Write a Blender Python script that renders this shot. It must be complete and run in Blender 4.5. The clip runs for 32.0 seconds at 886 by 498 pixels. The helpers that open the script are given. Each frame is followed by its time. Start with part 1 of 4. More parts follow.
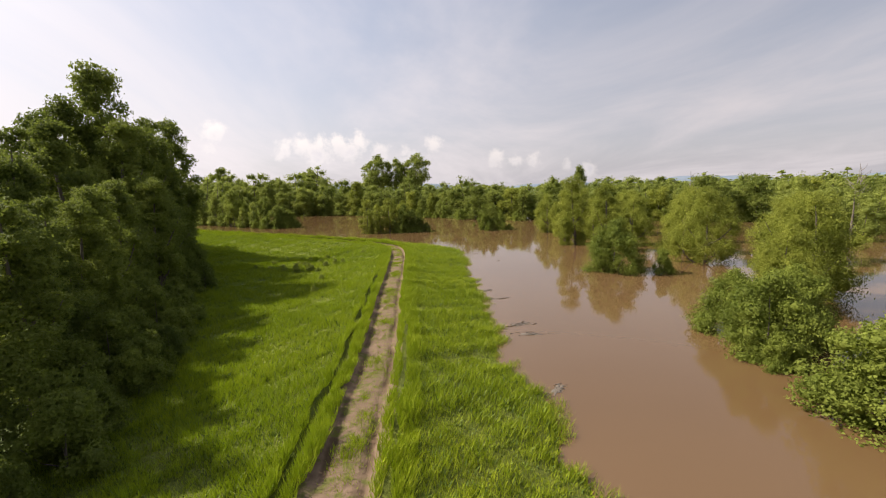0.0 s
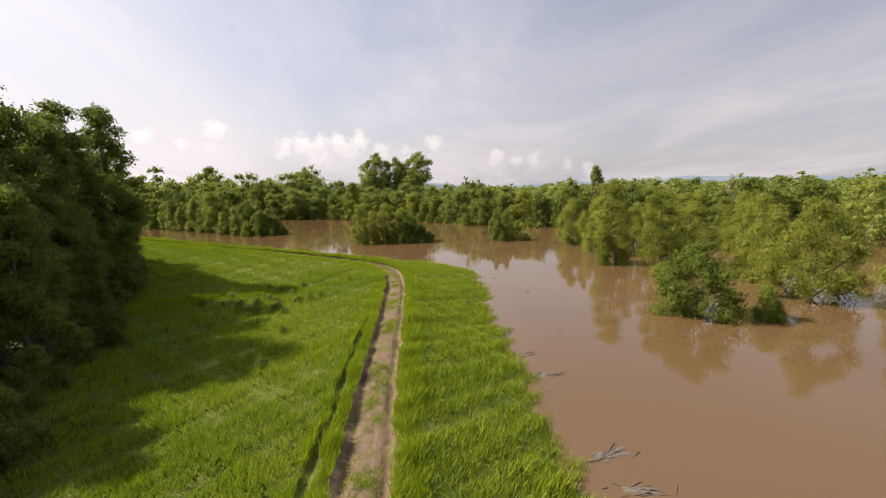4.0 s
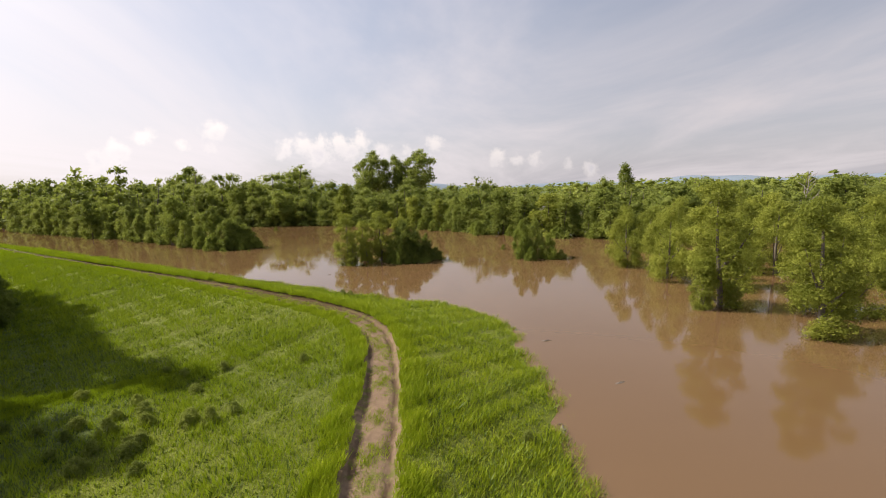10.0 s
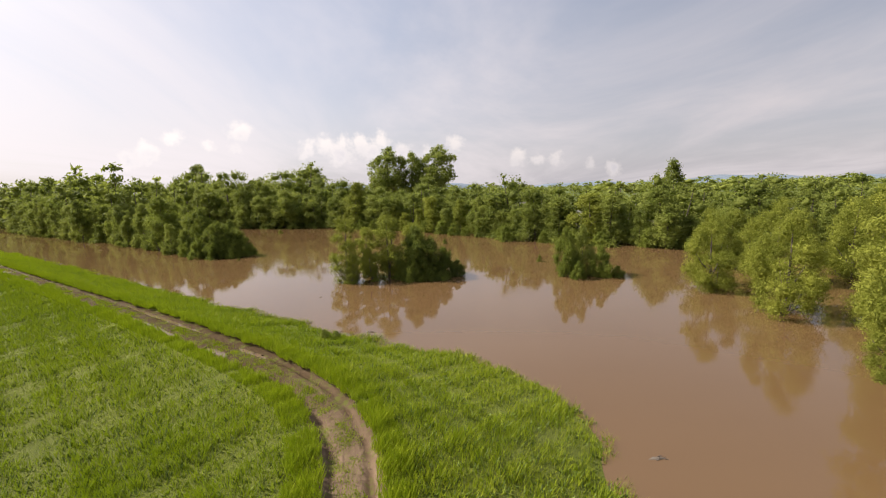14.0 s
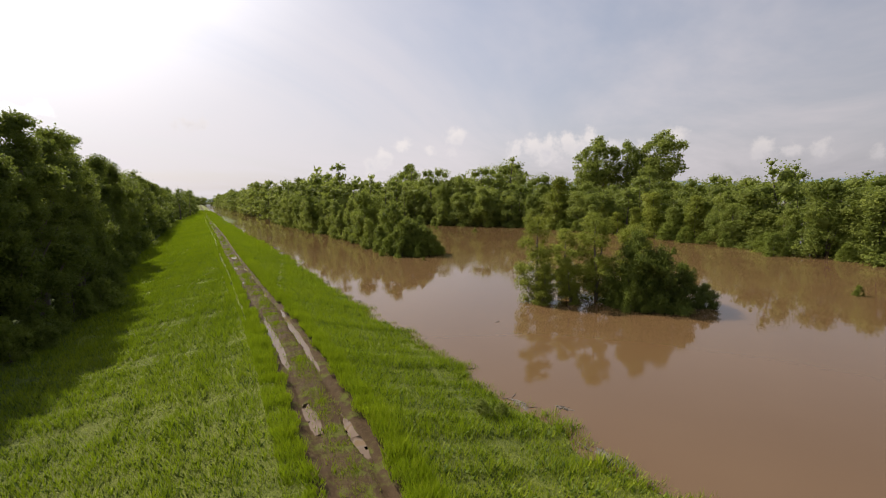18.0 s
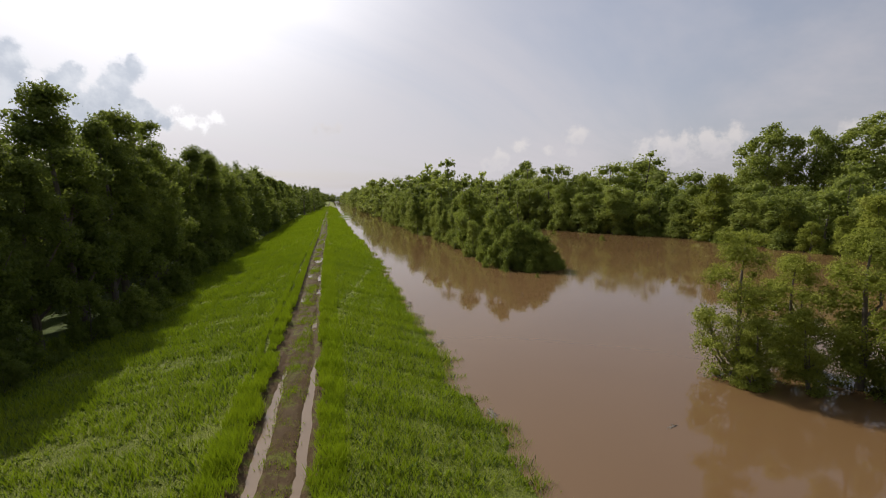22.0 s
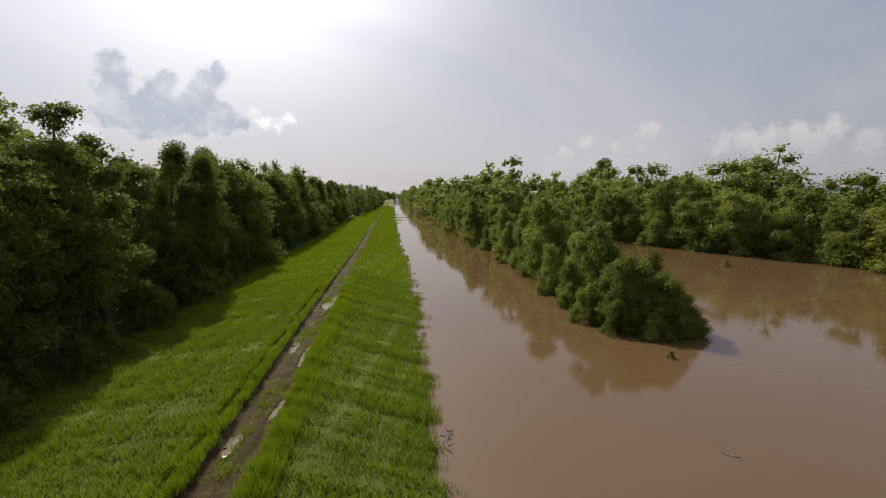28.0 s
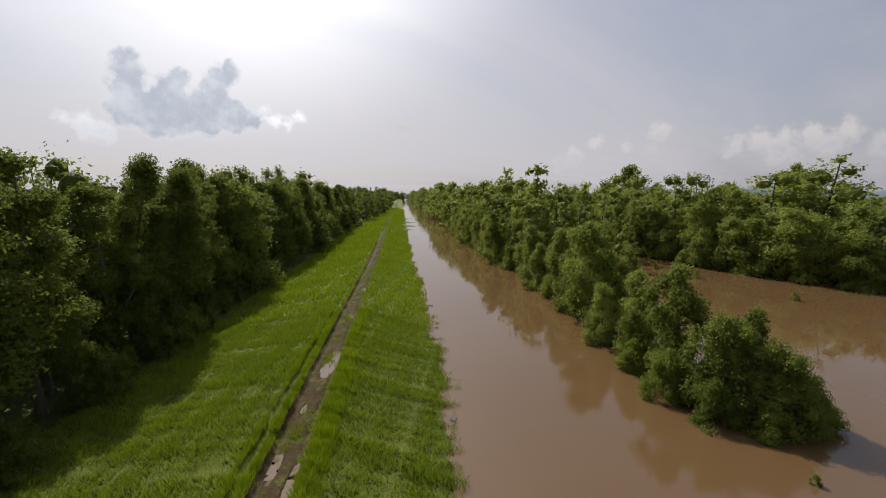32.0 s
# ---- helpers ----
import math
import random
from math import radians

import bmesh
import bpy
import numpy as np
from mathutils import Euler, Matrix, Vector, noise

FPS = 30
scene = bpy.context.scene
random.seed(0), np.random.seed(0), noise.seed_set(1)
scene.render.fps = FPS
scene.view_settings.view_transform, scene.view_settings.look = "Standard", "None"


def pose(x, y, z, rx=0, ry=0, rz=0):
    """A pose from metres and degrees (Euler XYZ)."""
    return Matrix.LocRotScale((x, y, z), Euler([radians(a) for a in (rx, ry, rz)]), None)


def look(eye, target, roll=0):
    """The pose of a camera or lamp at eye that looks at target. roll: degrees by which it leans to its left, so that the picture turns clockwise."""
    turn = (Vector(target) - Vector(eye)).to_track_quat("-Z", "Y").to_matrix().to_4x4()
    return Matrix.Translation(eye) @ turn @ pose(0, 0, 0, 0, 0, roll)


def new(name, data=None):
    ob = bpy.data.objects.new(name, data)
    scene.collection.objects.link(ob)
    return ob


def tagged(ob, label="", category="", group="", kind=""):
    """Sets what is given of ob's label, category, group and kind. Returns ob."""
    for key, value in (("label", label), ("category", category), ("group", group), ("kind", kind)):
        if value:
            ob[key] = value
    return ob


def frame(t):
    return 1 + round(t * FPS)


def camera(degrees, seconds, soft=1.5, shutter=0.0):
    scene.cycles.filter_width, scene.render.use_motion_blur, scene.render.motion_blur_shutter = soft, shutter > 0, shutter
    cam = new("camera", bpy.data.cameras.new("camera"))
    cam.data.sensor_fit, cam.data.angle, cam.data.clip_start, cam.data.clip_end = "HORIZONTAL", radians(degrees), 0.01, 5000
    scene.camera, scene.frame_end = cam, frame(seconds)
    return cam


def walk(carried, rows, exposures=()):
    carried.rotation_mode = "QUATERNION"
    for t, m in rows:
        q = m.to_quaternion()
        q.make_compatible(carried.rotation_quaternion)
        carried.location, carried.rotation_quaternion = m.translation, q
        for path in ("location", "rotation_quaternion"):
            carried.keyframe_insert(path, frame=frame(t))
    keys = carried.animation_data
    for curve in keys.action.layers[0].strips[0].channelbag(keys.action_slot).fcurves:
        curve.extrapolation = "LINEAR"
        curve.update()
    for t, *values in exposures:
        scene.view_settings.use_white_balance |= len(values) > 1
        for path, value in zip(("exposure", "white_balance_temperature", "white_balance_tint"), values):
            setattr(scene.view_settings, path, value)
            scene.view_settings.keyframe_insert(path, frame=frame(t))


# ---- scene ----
cam = camera(90.5, 32.0, 1.1)
PATH = [
    (0, (1.740, -21.642, 12.482), (1.663, -11.737, 11.112), -1.54),
    (0.5, (1.585, -19.111, 12.654), (1.508, -9.205, 11.288), -1.58),
    (1, (1.434, -16.709, 12.836), (1.354, -6.803, 11.467), -1.61),
    (1.5, (1.288, -14.436, 13.030), (1.200, -4.532, 11.650), -1.62),
    (2, (1.090, -12.279, 13.186), (1.004, -2.376, 11.797), -1.63),
    (2.5, (0.849, -10.106, 13.302), (0.768, -0.204, 11.911), -1.59),
    (3, (0.607, -7.900, 13.404), (0.529, 2.003, 12.014), -1.52),
    (3.5, (0.394, -5.704, 13.498), (0.315, 4.199, 12.110), -1.46),
    (4, (0.228, -3.512, 13.590), (0.147, 6.391, 12.204), -1.39),
    (4.5, (0.140, -1.366, 13.679), (0.066, 8.537, 12.293), -1.36),
    (5, (0.080, 0.758, 13.799), (0.003, 10.661, 12.409), -1.35),
    (5.5, (-0.040, 2.930, 13.927), (-0.129, 12.832, 12.534), -1.32),
    (6, (-0.186, 5.095, 14.047), (-0.288, 14.997, 12.651), -1.28),
    (6.5, (-0.343, 7.252, 14.161), (-0.460, 17.153, 12.762), -1.25),
    (7, (-0.512, 9.345, 14.220), (-0.636, 19.246, 12.823), -1.24),
    (7.5, (-0.674, 11.397, 14.241), (-0.794, 21.299, 12.848), -1.31),
    (8, (-0.790, 13.412, 14.267), (-0.908, 23.315, 12.877), -1.42),
    (8.5, (-0.873, 15.408, 14.317), (-0.995, 25.310, 12.929), -1.54),
    (9, (-1.032, 17.489, 14.353), (-1.161, 27.391, 12.963), -1.63),
    (9.5, (-1.336, 19.683, 14.310), (-1.457, 29.586, 12.925), -1.62),
    (10, (-1.699, 21.959, 14.211), (-1.802, 31.863, 12.833), -1.56),
    (10.5, (-1.992, 24.194, 14.149), (-2.079, 34.099, 12.774), -1.46),
    (11, (-2.210, 26.377, 14.141), (-2.288, 36.282, 12.764), -1.42),
    (11.5, (-2.379, 28.494, 14.159), (-2.450, 38.398, 12.781), -1.42),
    (12, (-2.409, 30.579, 14.177), (-2.488, 40.483, 12.798), -1.42),
    (12.5, (-2.327, 32.750, 14.176), (-2.450, 42.654, 12.797), -1.42),
    (13, (-2.241, 35.024, 14.170), (-2.422, 44.927, 12.792), -1.40),
    (13.5, (-2.237, 37.322, 14.118), (-2.562, 47.222, 12.742), -1.43),
    (14, (-2.369, 39.667, 14.010), (-2.918, 49.557, 12.635), -1.54),
    (14.5, (-2.751, 42.068, 13.750), (-3.643, 51.933, 12.373), -1.88),
    (15, (-3.121, 44.319, 13.513), (-4.548, 54.122, 12.145), -2.09),
    (15.5, (-3.427, 46.420, 13.421), (-5.429, 56.124, 12.066), -2.05),
    (16, (-3.766, 48.477, 13.351), (-6.372, 58.038, 12.010), -1.98),
    (16.5, (-4.144, 50.489, 13.295), (-7.387, 59.855, 11.972), -1.86),
    (17, (-4.649, 52.545, 13.171), (-8.476, 61.691, 11.865), -1.84),
    (17.5, (-5.271, 54.654, 12.972), (-9.635, 63.559, 11.687), -1.86),
    (18, (-6.032, 56.736, 12.777), (-10.864, 65.400, 11.518), -1.79),
    (18.5, (-6.954, 58.731, 12.614), (-12.139, 67.192, 11.374), -1.61),
    (19, (-7.945, 60.620, 12.538), (-13.363, 68.934, 11.306), -1.40),
    (19.5, (-8.962, 62.429, 12.548), (-14.583, 70.607, 11.314), -1.20),
    (20, (-10.110, 64.290, 12.526), (-15.998, 72.279, 11.297), -1.09),
    (20.5, (-11.413, 66.232, 12.416), (-17.626, 73.973, 11.203), -1.05),
    (21, (-12.792, 68.165, 12.313), (-19.302, 75.660, 11.115), -1.00),
    (21.5, (-14.117, 69.946, 12.315), (-20.844, 77.248, 11.121), -0.92),
    (22, (-15.460, 71.625, 12.366), (-22.337, 78.786, 11.173), -0.84),
    (22.5, (-16.896, 73.293, 12.397), (-23.882, 80.348, 11.205), -0.78),
    (23, (-18.418, 74.980, 12.418), (-25.487, 81.952, 11.228), -0.74),
    (23.5, (-19.983, 76.652, 12.452), (-27.123, 83.550, 11.261), -0.70),
    (24, (-21.576, 78.301, 12.543), (-28.777, 85.135, 11.348), -0.66),
    (24.5, (-23.143, 79.910, 12.689), (-30.399, 86.686, 11.487), -0.63),
    (25, (-24.677, 81.482, 12.907), (-31.978, 88.208, 11.698), -0.60),
    (25.5, (-26.120, 83.064, 13.275), (-33.432, 89.775, 12.052), -0.56),
    (26, (-27.528, 84.604, 13.632), (-34.872, 91.278, 12.397), -0.56),
    (26.5, (-29.017, 85.971, 13.872), (-36.452, 92.544, 12.632), -0.55),
    (27, (-30.526, 87.207, 14.089), (-38.073, 93.650, 12.850), -0.54),
    (27.5, (-32.038, 88.333, 14.306), (-39.710, 94.627, 13.070), -0.53),
    (28, (-33.515, 89.325, 14.586), (-41.296, 95.485, 13.353), -0.51),
    (28.5, (-34.943, 90.224, 14.980), (-42.804, 96.280, 13.744), -0.46),
    (29, (-36.341, 91.040, 15.462), (-44.244, 97.039, 14.219), -0.39),
    (29.5, (-37.752, 91.752, 15.937), (-45.670, 97.731, 14.687), -0.29),
    (30, (-39.173, 92.413, 16.345), (-47.092, 98.390, 15.091), -0.17),
    (30.5, (-40.567, 93.041, 16.709), (-48.476, 99.029, 15.447), -0.09),
    (31, (-41.914, 93.662, 17.060), (-49.812, 99.663, 15.794), -0.04),
    (31.5, (-43.207, 94.301, 17.403), (-51.098, 100.313, 16.142), 0.02),
    (32, (-44.448, 94.956, 17.738), (-52.335, 100.977, 16.493), 0.08),
]
EXPOSURES = ((0, 0.81, 6700, 12), (13.5, 0.79, 6700, 12), (16, 0.64, 6650, 12), (19, 0.36, 6500, 11), (24, 0.14, 6400, 10), (32, 0.06, 6350, 10))
walk(cam, [(t, look(eye, target, roll)) for t, eye, target, roll in PATH], EXPOSURES)

def hermite(points, step):
    """A smooth line through the points, cut into even steps."""
    p = np.array(points, float)
    m = np.empty_like(p)
    m[1:-1] = (p[2:] - p[:-2]) / (np.linalg.norm(p[2:] - p[1:-1], axis=1) + np.linalg.norm(p[1:-1] - p[:-2], axis=1))[:, None]
    m[0], m[-1] = (p[1] - p[0]) / np.linalg.norm(p[1] - p[0]), (p[-1] - p[-2]) / np.linalg.norm(p[-1] - p[-2])
    out = []
    for i in range(len(p) - 1):
        n = max(2, int(np.linalg.norm(p[i + 1] - p[i]) / step))
        size = np.linalg.norm(p[i + 1] - p[i])
        u = (np.arange(n) / n)[:, None]
        out.append((2 * u**3 - 3 * u**2 + 1) * p[i] + (u**3 - 2 * u**2 + u) * size * m[i]
                   + (-2 * u**3 + 3 * u**2) * p[i + 1] + (u**3 - u**2) * size * m[i + 1])
    out.append(p[-1:])
    return np.concatenate(out)


# ---- light ----
SUN_YAW, SUN_UP = 78.0, 42.0   # degrees to the left of +y, and above the horizon
sun_way = Vector((-math.sin(radians(SUN_YAW)) * math.cos(radians(SUN_UP)), math.cos(radians(SUN_YAW)) * math.cos(radians(SUN_UP)),
                  math.sin(radians(SUN_UP))))
sun = new("sun", bpy.data.lights.new("sun", "SUN"))
sun.data.energy, sun.data.angle, sun.data.color = 4.3, radians(0.7), (1.0, 0.93, 0.80)
sun.matrix_world = look(sun_way * 100, (0, 0, 0))


class Nodes:
    """Short calls to make and join shader nodes."""

    def __init__(self, tree):
        self.tree = tree
        tree.nodes.clear()

    def make(self, kind, **values):
        node = self.tree.nodes.new(kind)
        for key, value in values.items():
            if key in ("operation", "blend_type", "data_type", "sky_type", "sun_disc", "sun_elevation", "sun_rotation", "noise_dimensions",
                       "altitude", "air_density", "dust_density", "ozone_density", "feature", "interpolation_type"):
                setattr(node, key, value)
            else:
                self.put(node.inputs[int(key[1:]) if key[0] == "i" and key[1:].isdigit() else key.replace("_", " ")], value)
        return node

    def put(self, socket, value):
        if isinstance(value, bpy.types.NodeSocket):
            self.tree.links.new(value, socket)
        elif isinstance(value, bpy.types.Node):
            self.tree.links.new(value.outputs[0], socket)
        else:
            socket.default_value = value

    def math(self, operation, a, b=0.0, c=0.0):
        return self.make("ShaderNodeMath", operation=operation, i0=a, i1=b, i2=c).outputs[0]

    def vec(self, operation, a, b=(0, 0, 0)):
        node = self.make("ShaderNodeVectorMath", operation=operation, i0=a, i1=b)
        return node.outputs["Value"] if operation in ("DOT_PRODUCT", "LENGTH", "DISTANCE") else node.outputs[0]

    def mix(self, factor, a, b, blend="MIX"):
        node = self.tree.nodes.new("ShaderNodeMix")
        node.data_type, node.blend_type = "RGBA", blend
        self.put(node.inputs["Factor"], factor)
        self.put(node.inputs[6], a if not isinstance(a, tuple) else (*a[:3], 1))
        self.put(node.inputs[7], b if not isinstance(b, tuple) else (*b[:3], 1))
        return node.outputs[2]

    def ramp(self, value, low, high, to_low=0.0, to_high=1.0, soft=True):
        node = self.tree.nodes.new("ShaderNodeMapRange")
        node.interpolation_type = "SMOOTHSTEP" if soft else "LINEAR"
        for i, v in enumerate((value, low, high, to_low, to_high)):
            self.put(node.inputs[i], v)
        return node.outputs[0]

    def noise(self, place, scale, detail=4.0, rough=0.55, twist=0.0):
        node = self.make("ShaderNodeTexNoise", Vector=place, Scale=scale, Detail=detail, Roughness=rough, Distortion=twist)
        return node.outputs[0]


# ---- sky: hazy blue with thin high cloud, heaped clouds low over the horizon ----
world = bpy.data.worlds.new("sky")
world.use_nodes = True
scene.world = world
N = Nodes(world.node_tree)
way = N.make("ShaderNodeTexCoord").outputs["Generated"]
sky = N.make("ShaderNodeTexSky", sky_type="NISHITA", sun_disc=False, sun_elevation=radians(SUN_UP), sun_rotation=radians(-SUN_YAW),
             air_density=1.0, dust_density=2.5, ozone_density=1.0).outputs[0]
parts = N.make("ShaderNodeSeparateXYZ", Vector=way)
up = N.math("MAXIMUM", parts.outputs[2], 0.0)
to_sun = N.math("MAXIMUM", N.vec("DOT_PRODUCT", way, tuple(sun_way)), 0.0)
# the thin veil: streaks on a high flat layer
flat = N.make("ShaderNodeCombineXYZ", X=N.math("DIVIDE", parts.outputs[0], N.math("ADD", up, 0.12)),
              Y=N.math("DIVIDE", parts.outputs[1], N.math("ADD", up, 0.12))).outputs[0]
streak = N.noise(N.vec("MULTIPLY", flat, (0.55, 0.22, 1.0)), 1.0, 6, 0.6, 0.6)
veil = N.ramp(streak, 0.32, 0.72)
low = N.ramp(up, 0.0, 0.42, 1.0, 0.0, False)
glow = N.math("POWER", to_sun, 11.0)
HAZE = (5.7, 5.4, 5.65)
veil_amount = N.math("MINIMUM", N.math("ADD", N.math("MULTIPLY", veil, 0.55), N.math("ADD", N.math("MULTIPLY", low, 0.55), N.math("MULTIPLY", glow, 0.5))), 0.97)
haze = N.mix(glow, HAZE, (16.5, 16.2, 16.0))
base = N.mix(veil_amount, N.mix(0.55, sky, (2.9, 3.2, 4.0)), haze)


def cloud(before, yaw, rise, blobs, lit, dark, fine, deep, high=0.9, low_=-1.2, core=2.0):
    """A heaped cloud: round heaps given as (yaw, rise, radius) in degrees, eaten into by noise, darker towards its base."""
    lumps = N.math("MULTIPLY", N.math("SUBTRACT", N.noise(way, fine, 9, 0.62), 0.5), 5.4 * deep)
    near = None
    for b_yaw, b_rise, radius in blobs:
        a, e = radians(yaw + b_yaw), radians(rise + b_rise)
        gap = N.vec("DISTANCE", way, (-math.sin(a) * math.cos(e), math.cos(a) * math.cos(e), math.sin(e)))
        gap = N.math("SUBTRACT", gap, radians(radius))
        near = gap if near is None else N.math("SMOOTH_MIN", near, gap, deep)
    edge = N.math("ADD", near, lumps)
    mask = N.ramp(edge, 0.7 * deep, -1.2 * deep)
    inside = N.ramp(edge, 0.7 * deep, -core * deep)
    foot = N.ramp(N.math("ADD", parts.outputs[2], N.math("MULTIPLY", lumps, 0.25)), math.sin(radians(rise + high)), math.sin(radians(rise + low_)))
    puffs = N.ramp(N.noise(way, fine * 0.55, 6, 0.6), 0.42, 0.68, 0.0, 0.45)
    return N.mix(mask, before, N.mix(N.math("MULTIPLY", inside, foot), lit, N.mix(puffs, dark, lit)))


WHITE, SHADE = (6.5, 6.15, 6.1), (5.15, 5.0, 5.35)
base = cloud(base, 82.0, 8.8, ((5.6, -0.4, 1.9), (3.4, -0.2, 2.5), (1.0, 0.0, 2.8), (-1.6, 0.1, 2.7), (-4.0, 0.0, 2.3), (-6.0, -0.3, 1.4), (5.4, 2.0, 1.7), (5.3, 3.8, 1.6), (5.1, 4.7, 1.2), (1.4, 2.5, 1.6), (0.8, 3.4, 1.2),
             (-2.8, 2.6, 1.7), (-3.4, 3.9, 1.7), (-4.4, 4.7, 1.3)), (8.0, 8.0, 8.2), (4.6, 4.9, 5.5), 30, 0.011, 9.5, 5.5, 1.0)
base = cloud(base, 91.2, 6.8, ((0, 0, 1.0), (-1.4, -0.7, 0.9), (1.6, 0.4, 0.6)), (8.2, 8.2, 8.4), (5.6, 5.8, 6.2), 30, 0.012)
base = cloud(base, 72.8, 8.5, ((0, 0, 0.7), (-1.2, -0.4, 0.6), (-2.6, 0.6, 0.6), (1.6, 0.8, 0.5)), (10.6, 10.4, 10.4), (7.4, 7.4, 7.8), 34, 0.012)
base = cloud(base, 14.5, 5.3, ((5.2, -0.2, 0.9), (3.0, 0.4, 1.1), (0.8, 0.6, 1.1), (-1.6, 0.6, 1.1), (-4.0, 0.8, 1.0), (-2.5, -0.4, 1.3), (1.5, -0.6, 1.4), (-6.6, -0.6, 0.9), (-9.5, -0.8, 0.8), (-13.2, 0.0, 1.0)), WHITE, SHADE, 40, 0.011)
base = cloud(base, 27.3, 6.9, ((0, 0, 1.0), (-0.5, 0.4, 0.8), (0.4, -1.7, 0.6)), WHITE, SHADE, 40, 0.010)
base = cloud(base, 36.4, 4.7, ((0, 0, 1.1), (-2.6, 1.4, 0.8), (-6.0, 0.6, 0.4), (1.6, -1.0, 0.9)), WHITE, SHADE, 40, 0.011)
base = cloud(base, -6.8, 3.5, ((0, 0.1, 0.9), (-2.2, -0.3, 0.6), (-4.5, -0.3, 0.9), (-8.6, -1.1, 0.5), (-11.2, -1.6, 0.8)), WHITE, SHADE, 40, 0.011)
base = cloud(base, 58.0, 8.4, ((0, 0, 0.7), (1.6, -0.3, 0.5), (-1.3, 0.1, 0.6)), WHITE, SHADE, 40, 0.010)
facing = N.vec("DOT_PRODUCT", way, tuple(sun_way))
dim = N.ramp(facing, -0.2, 0.75, 0.64, 0.88)                                      # the sky pales towards the sun
dim = N.math("MULTIPLY", dim, N.ramp(facing, 0.78, 0.99, 1.0, 1.28))              # and glares round it
back = N.make("ShaderNodeBackground", Color=base, Strength=N.math("MULTIPLY", dim, 0.111))
N.make("ShaderNodeOutputWorld", Surface=back)

# ---- materials ----


def material(name, rough=0.8, metal=0.0):
    """A material with its principled shader; returns it, its nodes and the shader."""
    m = bpy.data.materials.new(name)
    m.use_nodes = True
    n = Nodes(m.node_tree)
    shader = n.make("ShaderNodeBsdfPrincipled", Roughness=rough, Metallic=metal)
    n.make("ShaderNodeOutputMaterial", Surface=shader)
    return m, n, shader


def place_of(n):
    return n.make("ShaderNodeNewGeometry").outputs["Position"]


def bump(n, shader, height, strength, distance):
    n.put(shader.inputs["Normal"], n.make("ShaderNodeBump", Height=height, Strength=strength, Distance=distance).outputs[0])


def leaf_material(name, dark, light, shine=0.12):
    """Leaves: each leaf and each tree a shade of its own, and light that comes through."""
    m = bpy.data.materials.new(name)
    m.use_nodes = True
    n = Nodes(m.node_tree)
    island = n.make("ShaderNodeNewGeometry").outputs["Random Per Island"]
    tree = n.make("ShaderNodeObjectInfo").outputs["Random"]
    patch = n.noise(place_of(n), 0.6, 3)
    stand = n.noise(place_of(n), 0.13, 2)
    f = n.math("ADD", n.math("MULTIPLY", island, 0.35), n.math("ADD", n.math("MULTIPLY", tree, 0.40), n.math("MULTIPLY", n.math("SUBTRACT", patch, 0.5), 0.9)))
    f = n.math("ADD", f, n.math("MULTIPLY", n.math("SUBTRACT", stand, 0.42), 1.7))
    colour = n.mix(n.math("MINIMUM", n.math("MAXIMUM", f, 0.0), 1.0), dark, light)
    shader = n.make("ShaderNodeBsdfPrincipled", Base_Color=colour, Roughness=0.6)
    bump(n, shader, n.noise(place_of(n), 5.0, 4, 0.7), 0.8, 0.12)
    shader.inputs["Specular IOR Level"].default_value = shine
    thin = n.make("ShaderNodeBsdfTranslucent", Color=n.mix(0.5, colour, (0.22, 0.27, 0.035)))
    both = n.make("ShaderNodeMixShader", i0=0.46, i1=shader, i2=thin)
    n.make("ShaderNodeOutputMaterial", Surface=both)
    return m


LEAF = leaf_material("broad_leaves", (0.110, 0.142, 0.030), (0.325, 0.362, 0.078))
LEAF_WILLOW = leaf_material("willow_leaves", (0.170, 0.195, 0.030), (0.335, 0.355, 0.060))
LEAF_SHRUB = leaf_material("shrub_leaves", (0.105, 0.138, 0.024), (0.275, 0.318, 0.058))
LEAF_DARK = leaf_material("shade_leaves", (0.068, 0.094, 0.022), (0.212, 0.250, 0.047))

BARK, n, s = material("bark", 0.9)
p = place_of(n)
s.inputs["Base Color"].default_value = (0.1, 0.08, 0.06, 1)
n.put(s.inputs["Base Color"], n.mix(n.noise(n.vec("MULTIPLY", p, (6, 6, 1.2)), 1.0, 5), (0.045, 0.035, 0.028), (0.20, 0.165, 0.13)))
bump(n, s, n.noise(n.vec("MULTIPLY", p, (9, 9, 1.5)), 1.0, 5), 0.7, 0.05)

DEADWOOD, n, s = material("dead_wood", 0.9)
n.put(s.inputs["Base Color"], n.mix(n.noise(place_of(n), 3.0, 5), (0.10, 0.085, 0.07), (0.34, 0.30, 0.26)))

GRASS, n, s = material("grass", 0.6)
s.inputs["Specular IOR Level"].default_value = 0.25
p = place_of(n)
broad, fine = n.noise(p, 0.09, 4), n.noise(p, 1.3, 4)
island = n.make("ShaderNodeNewGeometry").outputs["Random Per Island"]
f = n.math("ADD", n.math("MULTIPLY", broad, 0.8), n.math("ADD", n.math("MULTIPLY", fine, 0.45), n.math("MULTIPLY", island, 0.35)))
blade = n.mix(n.ramp(f, 0.45, 1.15, 0, 1, False), (0.132, 0.188, 0.008), (0.365, 0.400, 0.020))
n.put(s.inputs["Base Color"], n.mix(n.ramp(n.noise(p, 0.33, 5, 0.65), 0.50, 0.66, 0.0, 0.30), blade, (0.205, 0.262, 0.030)))
thin = n.make("ShaderNodeBsdfTranslucent", Color=(0.28, 0.40, 0.012, 1))
both = n.make("ShaderNodeMixShader", i0=0.22, i1=s, i2=thin)
